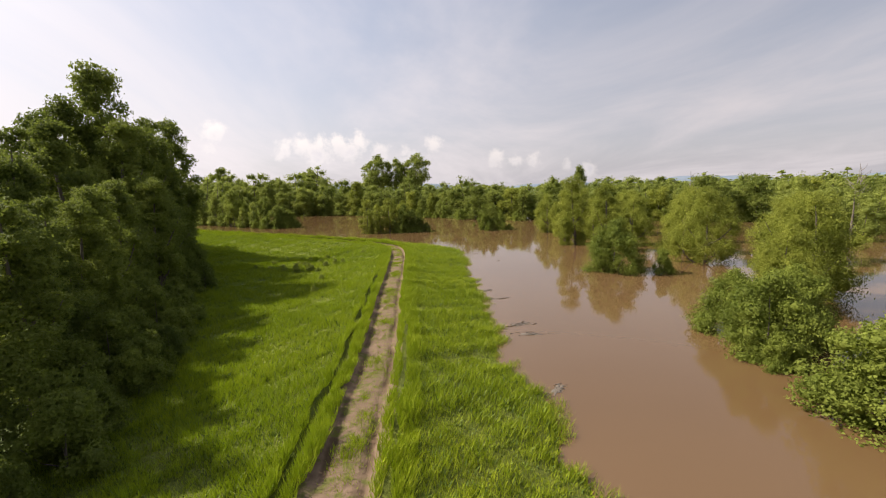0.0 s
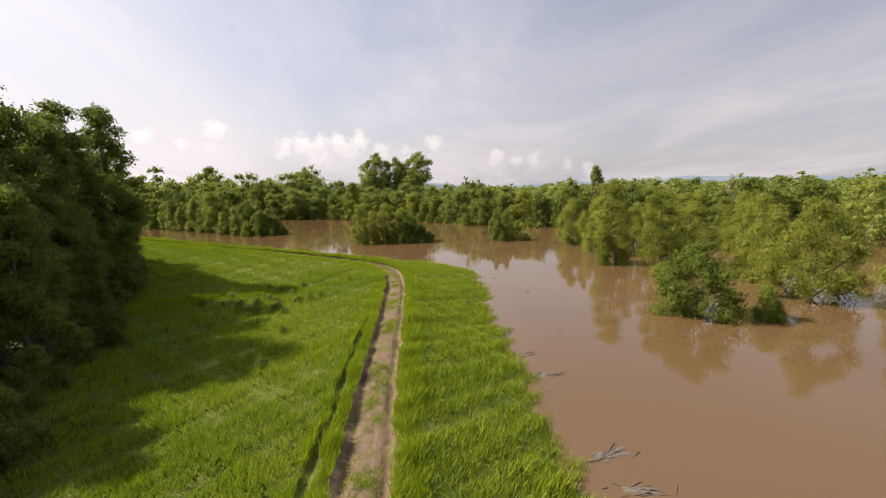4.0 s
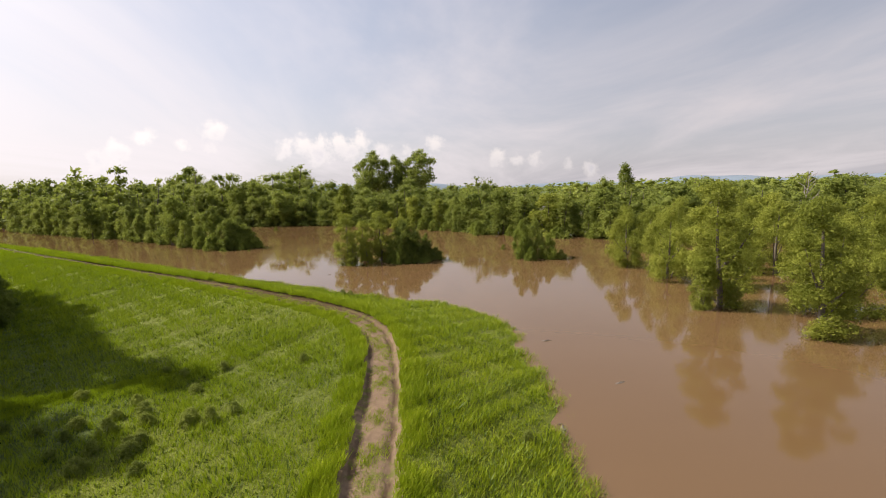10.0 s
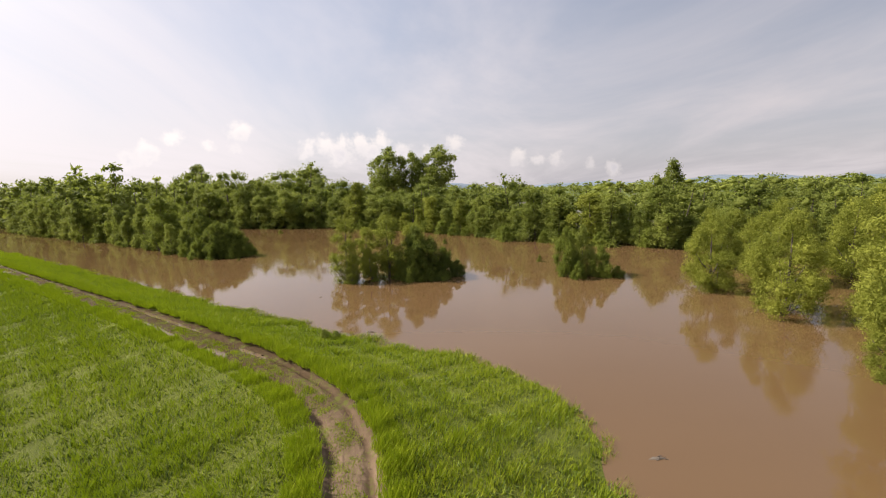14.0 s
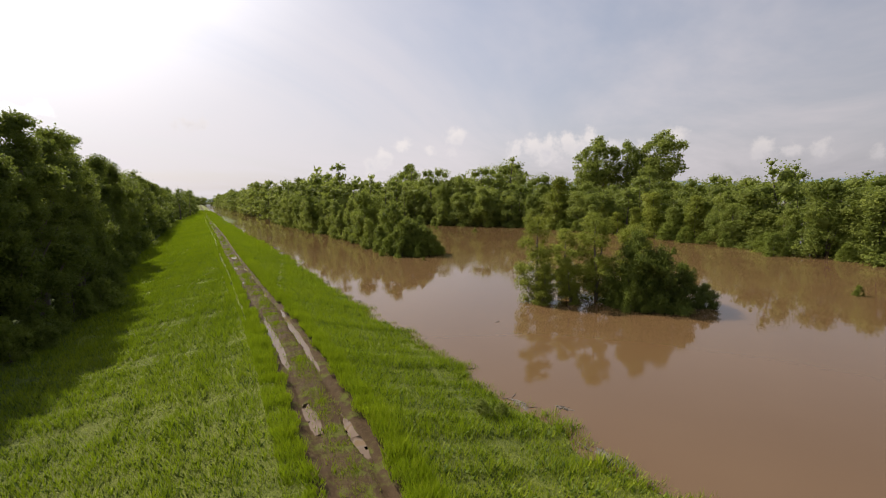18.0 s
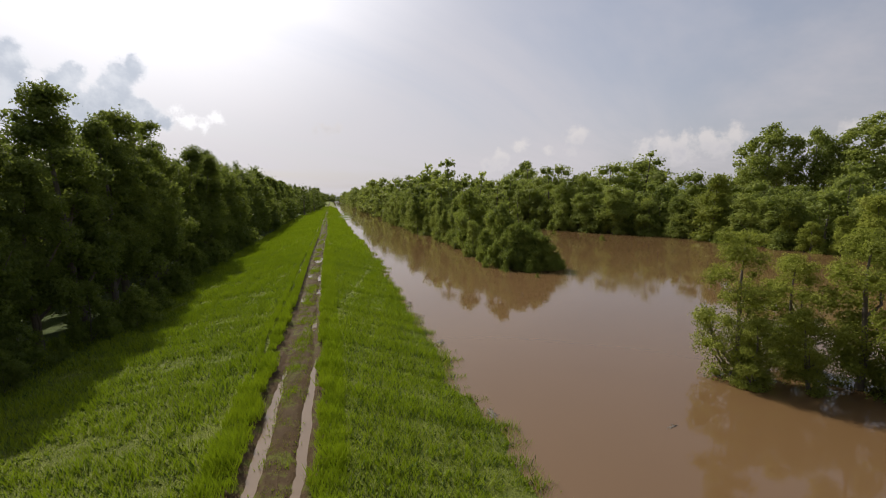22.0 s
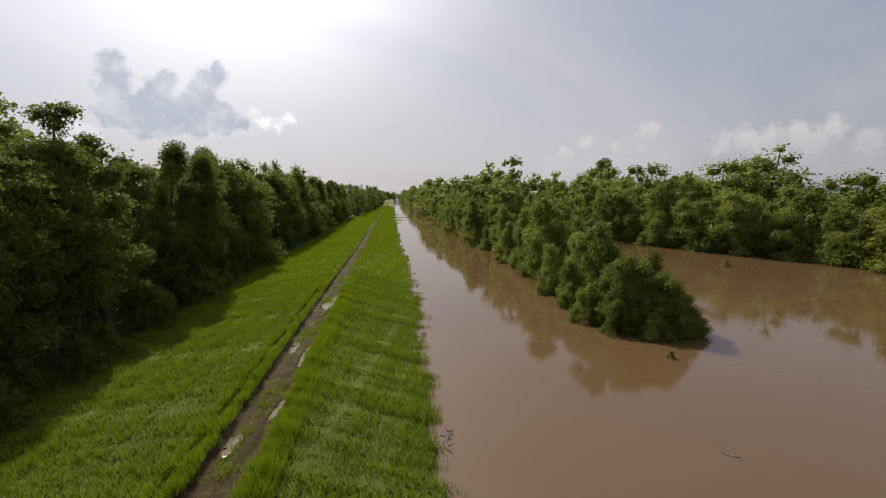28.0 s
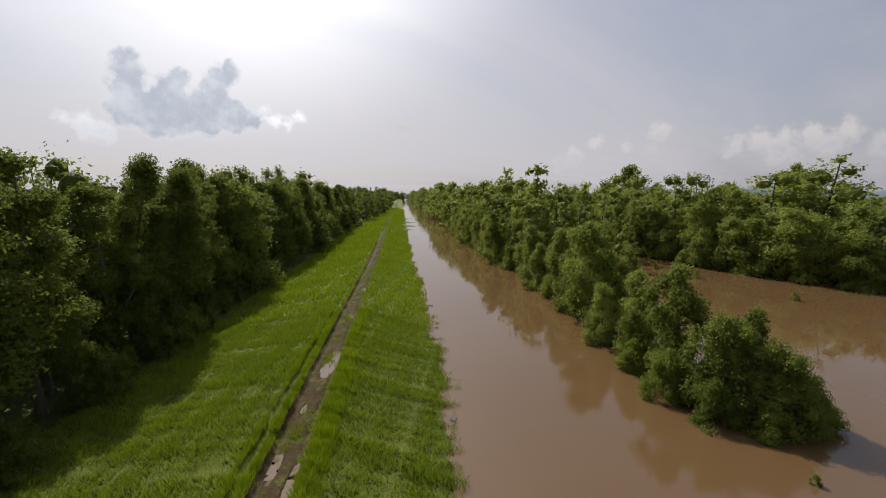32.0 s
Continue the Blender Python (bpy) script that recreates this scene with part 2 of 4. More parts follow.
for node in n.tree.nodes:
    if node.bl_idname == "ShaderNodeOutputMaterial":
        n.put(node.inputs["Surface"], both)

CLOVER, n, s = material("clover", 0.6)
s.inputs["Specular IOR Level"].default_value = 0.2
p = place_of(n)
island = n.make("ShaderNodeNewGeometry").outputs["Random Per Island"]
f = n.math("ADD", n.math("MULTIPLY", n.noise(p, 0.5, 4), 0.8), n.math("MULTIPLY", island, 0.5))
n.put(s.inputs["Base Color"], n.mix(n.ramp(f, 0.35, 1.0, 0, 1, False), (0.045, 0.078, 0.010), (0.170, 0.225, 0.035)))

TURF, n, s = material("turf", 0.95)
p = place_of(n)
f = n.math("ADD", n.math("MULTIPLY", n.noise(p, 0.09, 4), 0.8), n.math("MULTIPLY", n.noise(p, 5.0, 6, 0.7), 0.7))
n.put(s.inputs["Base Color"], n.mix(n.ramp(f, 0.45, 1.05, 0, 1, False), (0.066, 0.088, 0.006), (0.175, 0.198, 0.012)))
bump(n, s, n.noise(p, 7.0, 6, 0.7), 1.0, 0.25)

WEEDS, n, s = material("weedy_ground", 0.95)
p = place_of(n)
n.put(s.inputs["Base Color"], n.mix(n.noise(p, 0.7, 6), (0.035, 0.055, 0.008), (0.105, 0.140, 0.016)))
bump(n, s, n.noise(p, 3.0, 6, 0.7), 1.0, 0.3)

MUD, n, s = material("mud", 0.75)
s.inputs["Specular IOR Level"].default_value = 0.02
p = place_of(n)
spot = n.make("ShaderNodeSeparateXYZ", Vector=p)
ahead_y, level = spot.outputs[1], spot.outputs[2]
soaked = n.ramp(n.math("ADD", ahead_y, n.math("MULTIPLY", n.noise(p, 0.2, 3), 14.0)), 62.0, 78.0)     # the low stretch stays wet
soil = n.mix(n.noise(p, 2.2, 7, 0.65), (0.098, 0.068, 0.046), (0.270, 0.190, 0.132))
mire = n.mix(n.noise(p, 2.6, 7, 0.65), (0.030, 0.020, 0.011), (0.105, 0.070, 0.040))
rut_dark = n.ramp(n.math("ADD", level, n.math("MULTIPLY", n.noise(p, 1.6, 5), 0.10)), 1.89, 1.80)            # the soil darkens towards the bottom of the ruts
soil = n.mix(n.math("MULTIPLY", rut_dark, 0.75), soil, (0.085, 0.056, 0.036))
soil = n.mix(soaked, soil, mire)
moss = n.ramp(n.noise(p, 1.3, 6, 0.7), 0.50, 0.62)
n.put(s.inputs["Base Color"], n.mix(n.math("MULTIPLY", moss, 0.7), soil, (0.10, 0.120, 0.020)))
n.put(s.inputs["Roughness"], n.ramp(n.math("ADD", n.noise(p, 0.9, 4), n.math("MULTIPLY", soaked, 0.25)), 0.45, 0.85, 0.95, 0.55))
bump(n, s, n.noise(p, 6.0, 7, 0.7), 0.9, 0.08)

WATER, n, s = material("flood_water", 0.06)
p = place_of(n)
n.put(s.inputs["Base Color"], n.mix(n.noise(n.vec("MULTIPLY", p, (0.02, 0.05, 0)), 1.0, 4), (0.114, 0.066, 0.029), (0.143, 0.085, 0.040)))
s.inputs["IOR"].default_value = 1.5
n.put(s.inputs["Roughness"], n.ramp(n.noise(p, 0.05, 3), 0.35, 0.7, 0.03, 0.09))
bump(n, s, n.math("ADD", n.noise(p, 1.4, 3), n.math("MULTIPLY", n.noise(p, 0.25, 3), 2.0)), 0.05, 0.06)

PUDDLE, n, s = material("puddle_water", 0.03)
n.put(s.inputs["Base Color"], n.mix(n.noise(place_of(n), 0.8, 3), (0.115, 0.078, 0.050), (0.165, 0.115, 0.076)))
s.inputs["IOR"].default_value = 1.33
bump(n, s, n.noise(place_of(n), 3.0, 3), 0.05, 0.02)

# ---- the ground ----
TRACK = hermite(((-1.2, -140), (-1.6, -60), (-2.2, -12), (-2.8, 4.4), (-4.0, 19.7), (-5.3, 38.8), (-6.7, 53), (-8.5, 59.2), (-11.6, 64.2), (-16.6, 68.5), (-23.2, 73.1), (-30.5, 78.0), (-40.2, 84.2),
                 (-52.3, 91.6), (-92.6, 116.6), (-127, 138.4), (-201, 184.2), (-473, 354), (-1100, 746)), 0.5)
ALONG = np.r_[0, np.cumsum(np.linalg.norm(np.diff(TRACK, axis=0), axis=1))]
way2 = np.gradient(TRACK, axis=0)
way2 /= np.linalg.norm(way2, axis=1)[:, None]
SIDE = np.stack([way2[:, 1], -way2[:, 0]], 1)      # to the right of the track
CREST = 2.0
CORNER_K = int(np.argmin((TRACK[:, 0] + 12.0) ** 2 + (TRACK[:, 1] - 64.6) ** 2))


def station(y_wanted, x_wanted):
    return ALONG[np.argmin((TRACK[:, 0] - x_wanted) ** 2 + (TRACK[:, 1] - y_wanted) ** 2)]


# how far the water's edge lies from the track, by the way along it
SHORE = ((9.0, -60), (7.6, -6), (5.6, 11.4), (5.4, 26), (4.8, 35), (4.2, 49.7), (4.4, 57.3), (3.5, 67.5), (1.2, 71.6), (-8.4, 76.4), (-20.3, 83.9), (-33.6, 92.2), (-44, 98.6), (-49.7, 102), (-59.8, 107.8), (-65.3, 111),
         (-78.6, 120.4), (-108.1, 138.6), (-140, 157.4), (-201, 194.5))
SHORE_GAP = [(TRACK[:, 0] - x) ** 2 + (TRACK[:, 1] - y) ** 2 for x, y in SHORE]
EDGE_S = [ALONG[gap.argmin()] for gap in SHORE_GAP]
EDGE_D = [math.sqrt(gap.min()) for gap in SHORE_GAP]


def rough(x, y, size, seed=0.0):
    """Smooth uneven numbers about zero over the plan."""
    a = np.sin(x / size + 1.3 * seed) * np.cos(y / size * 1.17 + 2.1 * seed) + 0.6 * np.sin(x / size * 2.3 - y / size * 1.9 + seed) \
        + 0.4 * np.cos(x / size * 3.7 + y / size * 4.1 + 3 * seed)
    return a / 2


def from_track(x, y):
    """Metres along the track, and metres to its right."""
    x, y = np.asarray(x, float).ravel(), np.asarray(y, float).ravel()
    s, d = np.empty(len(x)), np.empty(len(x))
    for i in range(0, len(x), 4000):
        gap = (x[i:i + 4000, None] - TRACK[None, ::2, 0]) ** 2 + (y[i:i + 4000, None] - TRACK[None, ::2, 1]) ** 2
        k = gap.argmin(1) * 2
        off = np.stack([x[i:i + 4000] - TRACK[k, 0], y[i:i + 4000] - TRACK[k, 1]], 1)
        s[i:i + 4000] = ALONG[k]
        d[i:i + 4000] = np.sign((off * SIDE[k]).sum(1)) * np.sqrt(gap.min(1))
    return s, d


def land_side(d):
    u = np.clip((-d - 2.4) / 13.0, 0, 1)
    return CREST - (CREST - 0.42) * (u * u * (3 - 2 * u) * 0.6 + u * 0.4)


def height(x, y, s=None, d=None):
    """The ground's height: a levee between the flood and the low woods."""
    x, y = np.asarray(x, float).ravel(), np.asarray(y, float).ravel()
    if s is None:
        s, d = from_track(x, y)
    edge = np.interp(s, EDGE_S, EDGE_D) + 0.6 * rough(x, y, 5.0, 6.0) + 0.55 * rough(x, y, 2.2, 1.0) + 0.3 * rough(x, y, 0.8, 2.0)
    right = CREST * (1 - np.clip((d - 1.8) / (edge - 1.8), 0, 3.0))
    right = np.where(right < -0.6, -0.6 - 0.5 * (1 - np.exp((right + 0.6) / 1.2)), right)
    left = land_side(d)
    bend = (d < -2) & (x > -75) & (x < -5) & (y > 20) & (y < 80)      # the hollow inside the bend is rounded
    if bend.any():
        near = []
        for leg in (TRACK[:CORNER_K:2], TRACK[CORNER_K:CORNER_K + 240:2]):
            gap = np.sqrt(((x[bend, None] - leg[None, :, 0]) ** 2 + (y[bend, None] - leg[None, :, 1]) ** 2).min(1))
            near.append(land_side(-gap))
        blend = np.exp(-np.abs(near[0] - near[1]) * 2.6)
        share = np.clip((-d[bend] - 2) / 4, 0, 1)
        left[bend] = np.maximum(near[0], near[1]) + 0.22 * blend * blend * share
    z = np.where(d > 0, right, left)
    z = np.where((d > 310) | ((x > 140) & (y < 110)), 0.4, z)      # dry land beyond the flooded woods
    return z + np.clip(np.abs(d) - 2, 0, 3) / 3 * (0.07 * rough(x, y, 3.1) + 0.05 * rough(x, y, 1.1, 4.0)) * (z > -0.3)


def mesh_of(name, verts, faces, material, smooth=True):
    """A mesh from arrays: verts (n, 3) and faces (m, 3) or (m, 4)."""
    mesh = bpy.data.meshes.new(name)
    verts, faces = np.asarray(verts, np.float32), np.asarray(faces, np.int32)
    m, k = faces.shape
    mesh.vertices.add(len(verts))
    mesh.vertices.foreach_set("co", verts.ravel())
    mesh.loops.add(m * k)
    mesh.loops.foreach_set("vertex_index", faces.ravel())
    mesh.polygons.add(m)
    mesh.polygons.foreach_set("loop_start", np.arange(0, m * k, k, dtype=np.int32))
    mesh.polygons.foreach_set("loop_total", np.full(m, k, np.int32))
    mesh.polygons.foreach_set("use_smooth", np.broadcast_to(smooth, m).copy())
    mesh.update(calc_edges=True)
    mesh.materials.append(material)
    return mesh


def grid_faces(rows, cols):
    a = (np.arange(rows - 1)[:, None] * cols + np.arange(cols - 1)[None, :]).ravel()
    return np.stack([a, a + 1, a + cols + 1, a + cols], 1)


def spread(low, high, step, far):
    """Even steps from low to high, then ever longer ones out to far on both sides."""
    mid = list(np.arange(low, high, step)) + [high]
    size, out = step, [high]
    while out[-1] < far:
        size *= 1.25
        out.append(out[-1] + size)
    size, back_out = step, [low]
    while back_out[-1] > -far:
        size *= 1.25
        back_out.append(back_out[-1] - size)
    return np.array(back_out[:0:-1] + mid + out[1:])


gx, gy = np.meshgrid(spread(-150, 50, 1.6, 4200), spread(-40, 170, 1.6, 4200))
s_, d_ = from_track(gx, gy)
gz = height(gx, gy, s_, d_) - 0.45 * np.clip((16 - np.abs(d_)) / 2, 0, 1)
ground = new("ground", mesh_of("ground", np.stack([gx.ravel(), gy.ravel(), gz], 1), grid_faces(*gx.shape), WEEDS))
tagged(ground, "weedy ground under woods and flood water", "ground", kind="structure")

# how wide the track is worn, by the way along it
WIDE_S = [station(y, x) for x, y in ((-6.6, 53), (-11.6, 66.8), (-18.4, 72), (-45, 87), (-62, 98), (-92, 116.6), (-200, 184))]
WIDE = [1.14, 1.16, 1.45, 1.35, 1.08, 1.0, 0.8]

OLD_S = [station(y, x) for x, y in ((-4.9, 30), (-5.5, 40), (-33, 79.6), (-50, 90))]
OLD = [1.0, 0.0, 0.0, 1.0]

# the levee: a grassed bank, denser near the walk
stops = np.unique(np.r_[np.searchsorted(ALONG, np.arange(60, 420, 0.7)), np.searchsorted(ALONG, np.arange(420, ALONG[-1], 3.0)), len(TRACK) - 1])
cross = np.r_[-17.5, -16.5, np.arange(-16, -2.9, 0.8), -2.75, -2.55, -2.4, -2.25, -2.1, -1.95, -1.8, -1.62, -1.35, -1.1, -0.5, 0.5, 1.1, 1.35, 1.62, 1.8, np.arange(2.0, 14.1, 0.8), 15.2, 16.5]
lx = TRACK[stops, 0][:, None] + SIDE[stops, 0][:, None] * cross
ly = TRACK[stops, 1][:, None] + SIDE[stops, 1][:, None] * cross
s_, d_ = from_track(lx, ly)
worn = np.repeat(np.interp(ALONG[stops], WIDE_S, WIDE) * 0.55 + 0.45, len(cross))
lz = height(lx, ly, s_, d_) - np.repeat(0.30 * np.interp(ALONG[stops], OLD_S, OLD), len(cross)) * np.exp(-((np.tile(cross, len(stops)) + 2.0 * worn + 0.16 * rough(lx.ravel(), ly.ravel(), 2.6, 5.0)) / 0.22) ** 2) + 0.14 * np.clip((5.0 - np.tile(np.abs(cross), len(stops))) / 2.4, 0, 1) - 0.7 * (np.tile(np.abs(cross), len(stops)) < 1.3 * np.repeat(np.interp(ALONG[stops], WIDE_S, WIDE), len(cross))) - 0.9 * (np.tile(np.abs(cross), len(stops)) > 16.4)
levee = new("levee", mesh_of("levee", np.stack([lx.ravel(), ly.ravel(), lz], 1), grid_faces(*lx.shape), TURF))
tagged(levee, "long levee bank covered in bright green grass", "levee", kind="structure")

# the dirt track on its crest, two ruts worn into it
PUDDLES = [(station(y, x), length / 2, off, half) for x, y, length, off, half in (
    (-96.2, 118.6, 3.0, 0.3, 0.36), (-82.8, 110.4, 6.4, 0.25, 0.55), (-56.5, 94.2, 2.6, -0.35, 0.30), (-59.5, 96.2, 2.2, 0.8, 0.20), (-68.9, 102.0, 3.2, -0.45, 0.24), (-67.5, 101, 4.2, 0.75, 0.22),
    (-33.6, 80.0, 13.5, -0.75, 0.22), (-34.0, 80.3, 15.5, 0.95, 0.19), (-21.6, 72.0, 3.4, -0.6, 0.26), (-19.5, 70.6, 4.0, 0.75, 0.20), (-110, 128, 2.5, 0.4, 0.3), (-48, 89, 2.6, 0.85, 0.18), (-75, 105.6, 1.8, -0.2, 0.2))]
cross = np.linspace(-1.55, 1.55, 63)
stops = np.unique(np.r_[np.searchsorted(ALONG, np.arange(60, 420, 0.3)), np.searchsorted(ALONG, np.arange(420, ALONG[-1], 3.0)), len(TRACK) - 1])
wob = 0.16 * rough(ALONG[stops], ALONG[stops] * 0.3, 3.0)
c2 = cross[None, :] * np.interp(ALONG[stops], WIDE_S, WIDE)[:, None] + wob[:, None] * (np.abs(cross) < 1.4)
rx = TRACK[stops, 0][:, None] + SIDE[stops, 0][:, None] * c2
ry = TRACK[stops, 1][:, None] + SIDE[stops, 1][:, None] * c2
rut = np.exp(-((np.abs(c2 - wob[:, None]) - 0.85) / 0.26) ** 2)
rz = CREST - 0.10 - 0.17 * rut * (0.75 + 0.5 * rough(rx, ry, 1.5)) + 0.035 * rough(rx, ry, 0.5, 2.0) + 0.02 * rough(rx, ry, 0.23, 5.0)
churned = np.interp(ALONG[stops], [station(60, -8), station(70, -15), station(97, -60), station(120, -98)], [0.35, 1.0, 1.0, 0.5])[:, None]
rz += np.random.default_rng(2).normal(size=rz.shape) * 0.012 * churned + 0.035 * churned * rough(rx, ry, 0.33, 8.0)
for s0, reach, off, half in PUDDLES:                       # hollows that hold the puddles
    gap = np.sqrt(((ALONG[stops][:, None] - s0) / reach) ** 2 + ((c2 - wob[:, None] - off) / half) ** 2) * (1 + 0.22 * rough(rx, ry, 0.45, s0))
    bed = CREST - 0.30 + 0.10 * gap ** 2
    rz = np.where(gap < 1.6, np.minimum(rz, bed), np.where(gap < 2.2, np.minimum(rz, CREST - 0.05), rz))
rz[:, 0] += 0.12
rz[:, -1] += 0.12
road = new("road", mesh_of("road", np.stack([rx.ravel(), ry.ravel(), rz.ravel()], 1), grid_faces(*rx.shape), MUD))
tagged(road, "muddy brown dirt track with two wheel ruts", "dirt track", kind="structure")

# the flood
wx, wy = np.meshgrid(spread(-150, 60, 30, 4300), spread(-60, 260, 30, 4300))
water = new("water", mesh_of("water", np.stack([wx.ravel(), wy.ravel(), 0 * wx.ravel()], 1), grid_faces(*wx.shape), WATER))
tagged(water, "still brown muddy flood water", "flood water", kind="structure")

# ---- trees ----


def tube(path, radii, sides=6):
    """A tapered tube along a path: verts and quads."""
    path = np.asarray(path, float)
    ahead = np.gradient(path, axis=0)
    ahead /= np.linalg.norm(ahead, axis=1)[:, None] + 1e-9
    ref = np.where(np.abs(ahead[:, 2:3]) > 0.9, [[1.0, 0, 0]], [[0, 0, 1.0]])
    a = np.cross(ahead, ref)
    a /= np.linalg.norm(a, axis=1)[:, None]
    b = np.cross(ahead, a)
    turn = np.arange(sides) / sides * 2 * np.pi
    ring = np.cos(turn)[None, :, None] * a[:, None] + np.sin(turn)[None, :, None] * b[:, None]
    v = path[:, None] + ring * np.asarray(radii)[:, None, None]
    f = []
    for i in range(len(path) - 1):
        for k in range(sides):
            f.append((i * sides + k, i * sides + (k + 1) % sides, (i + 1) * sides + (k + 1) % sides, (i + 1) * sides + k))
    return v.reshape(-1, 3), np.array(f)


def join(pieces):
    at, vs, fs = 0, [], []
    for v, f in pieces:
        vs.append(v)
        fs.append(f + at)
        at += len(v)
    return np.concatenate(vs), np.concatenate(fs)


ball = bmesh.new()
bmesh.ops.create_icosphere(ball, subdivisions=1, radius=1.0)
BALL = np.array([v.co for v in ball.verts])
BALL_FACES = np.array([[v.index for v in f.verts] for f in ball.faces])
ball.free()


def leaves(clumps, count, size, rng, narrow=0.6, droop=0.0, fill=0.3, core=0.74):
    """Small three-cornered leaves in the shells of round clumps (x, y, z, radius, flatness), over a knot of dense foliage in each."""
    clumps = np.asarray(clumps, float)
    share = clumps[:, 3] ** 2
    pick = rng.choice(len(clumps), count, p=share / share.sum())
    out = rng.normal(size=(count, 3))
    out[:, 2] = np.abs(out[:, 2]) * np.where(rng.random(count) < 0.68, 1, -1)
    out /= np.linalg.norm(out, axis=1)[:, None]
    swell = lambda o, k: 1 + 0.20 * np.sin(o[:, 0] * 7 + k) * np.sin(o[:, 1] * 6 - k) + 0.16 * np.sin(o[:, 2] * 9 + 2 * k) + 0.10 * np.sin(o[:, 0] * 15 - o[:, 1] * 13 + k)  # noqa: E731
    reach = clumps[pick, 3] * (1.04 - fill * rng.random(count) ** 1.3) * swell(out, pick)
    reach = np.where(rng.random(count) < 0.16, reach * rng.uniform(1.0, 1.24, count), reach)
    c = clumps[pick, :3] + out * reach[:, None] * np.stack([np.ones(count), np.ones(count), clumps[pick, 4]], 1)
    face = out + rng.normal(size=(count, 3)) * 0.85 + [0, 0, 0.15]
    face /= np.linalg.norm(face, axis=1)[:, None]
    a = np.cross(face, rng.normal(size=(count, 3)))
    if droop:
        a[:, 2] -= droop * np.abs(rng.normal(size=count))
    a /= np.linalg.norm(a, axis=1)[:, None] + 1e-9
    b = np.cross(face, a)
    long = size * rng.uniform(0.6, 1.3, count)[:, None]
    v = [np.stack([c - a * long, c + a * long * 0.7 - b * long * narrow, c + a * long * 0.7 + b * long * narrow], 1).reshape(-1, 3)]
    f, at = [np.arange(count * 3).reshape(-1, 3)], count * 3
    if core:
        for k, (x, y, z, r, flat_) in enumerate(clumps):
            v.append(BALL * (r * core * swell(BALL, k))[:, None] * [1, 1, flat_] + [x, y, z])
            f.append(BALL_FACES + at)
            at += len(BALL)
    f = np.concatenate(f)
    return np.concatenate(v), f, np.arange(len(f)) >= count


FORMS = {  # lowest clump, clumps, half width, top, trunk, clump radius from and to, flatness
    "tall": (2.0, 52, 1.9, 9.3, 0.22, 0.42, 0.85, 0.85), "wood": (0.7, 30, 2.9, 8.9, 0.22, 0.75, 1.45, 1.0), "willow": (0.9, 34, 4.0, 8.7, 0.26, 0.8, 1.5, 1.05),
    "slim": (0.8, 42, 2.2, 8.9, 0.24, 0.5, 1.0, 0.85),
    "airy": (4.2, 46, 2.6, 9.3, 0.17, 0.45, 0.95, 0.95), "shrub": (0.5, 30, 5.0, 7.9, 0.14, 1.0, 1.9, 0.85), "dome": (0.6, 48, 4.9, 8.2, 0.14, 1.2, 1.8, 0.9)}


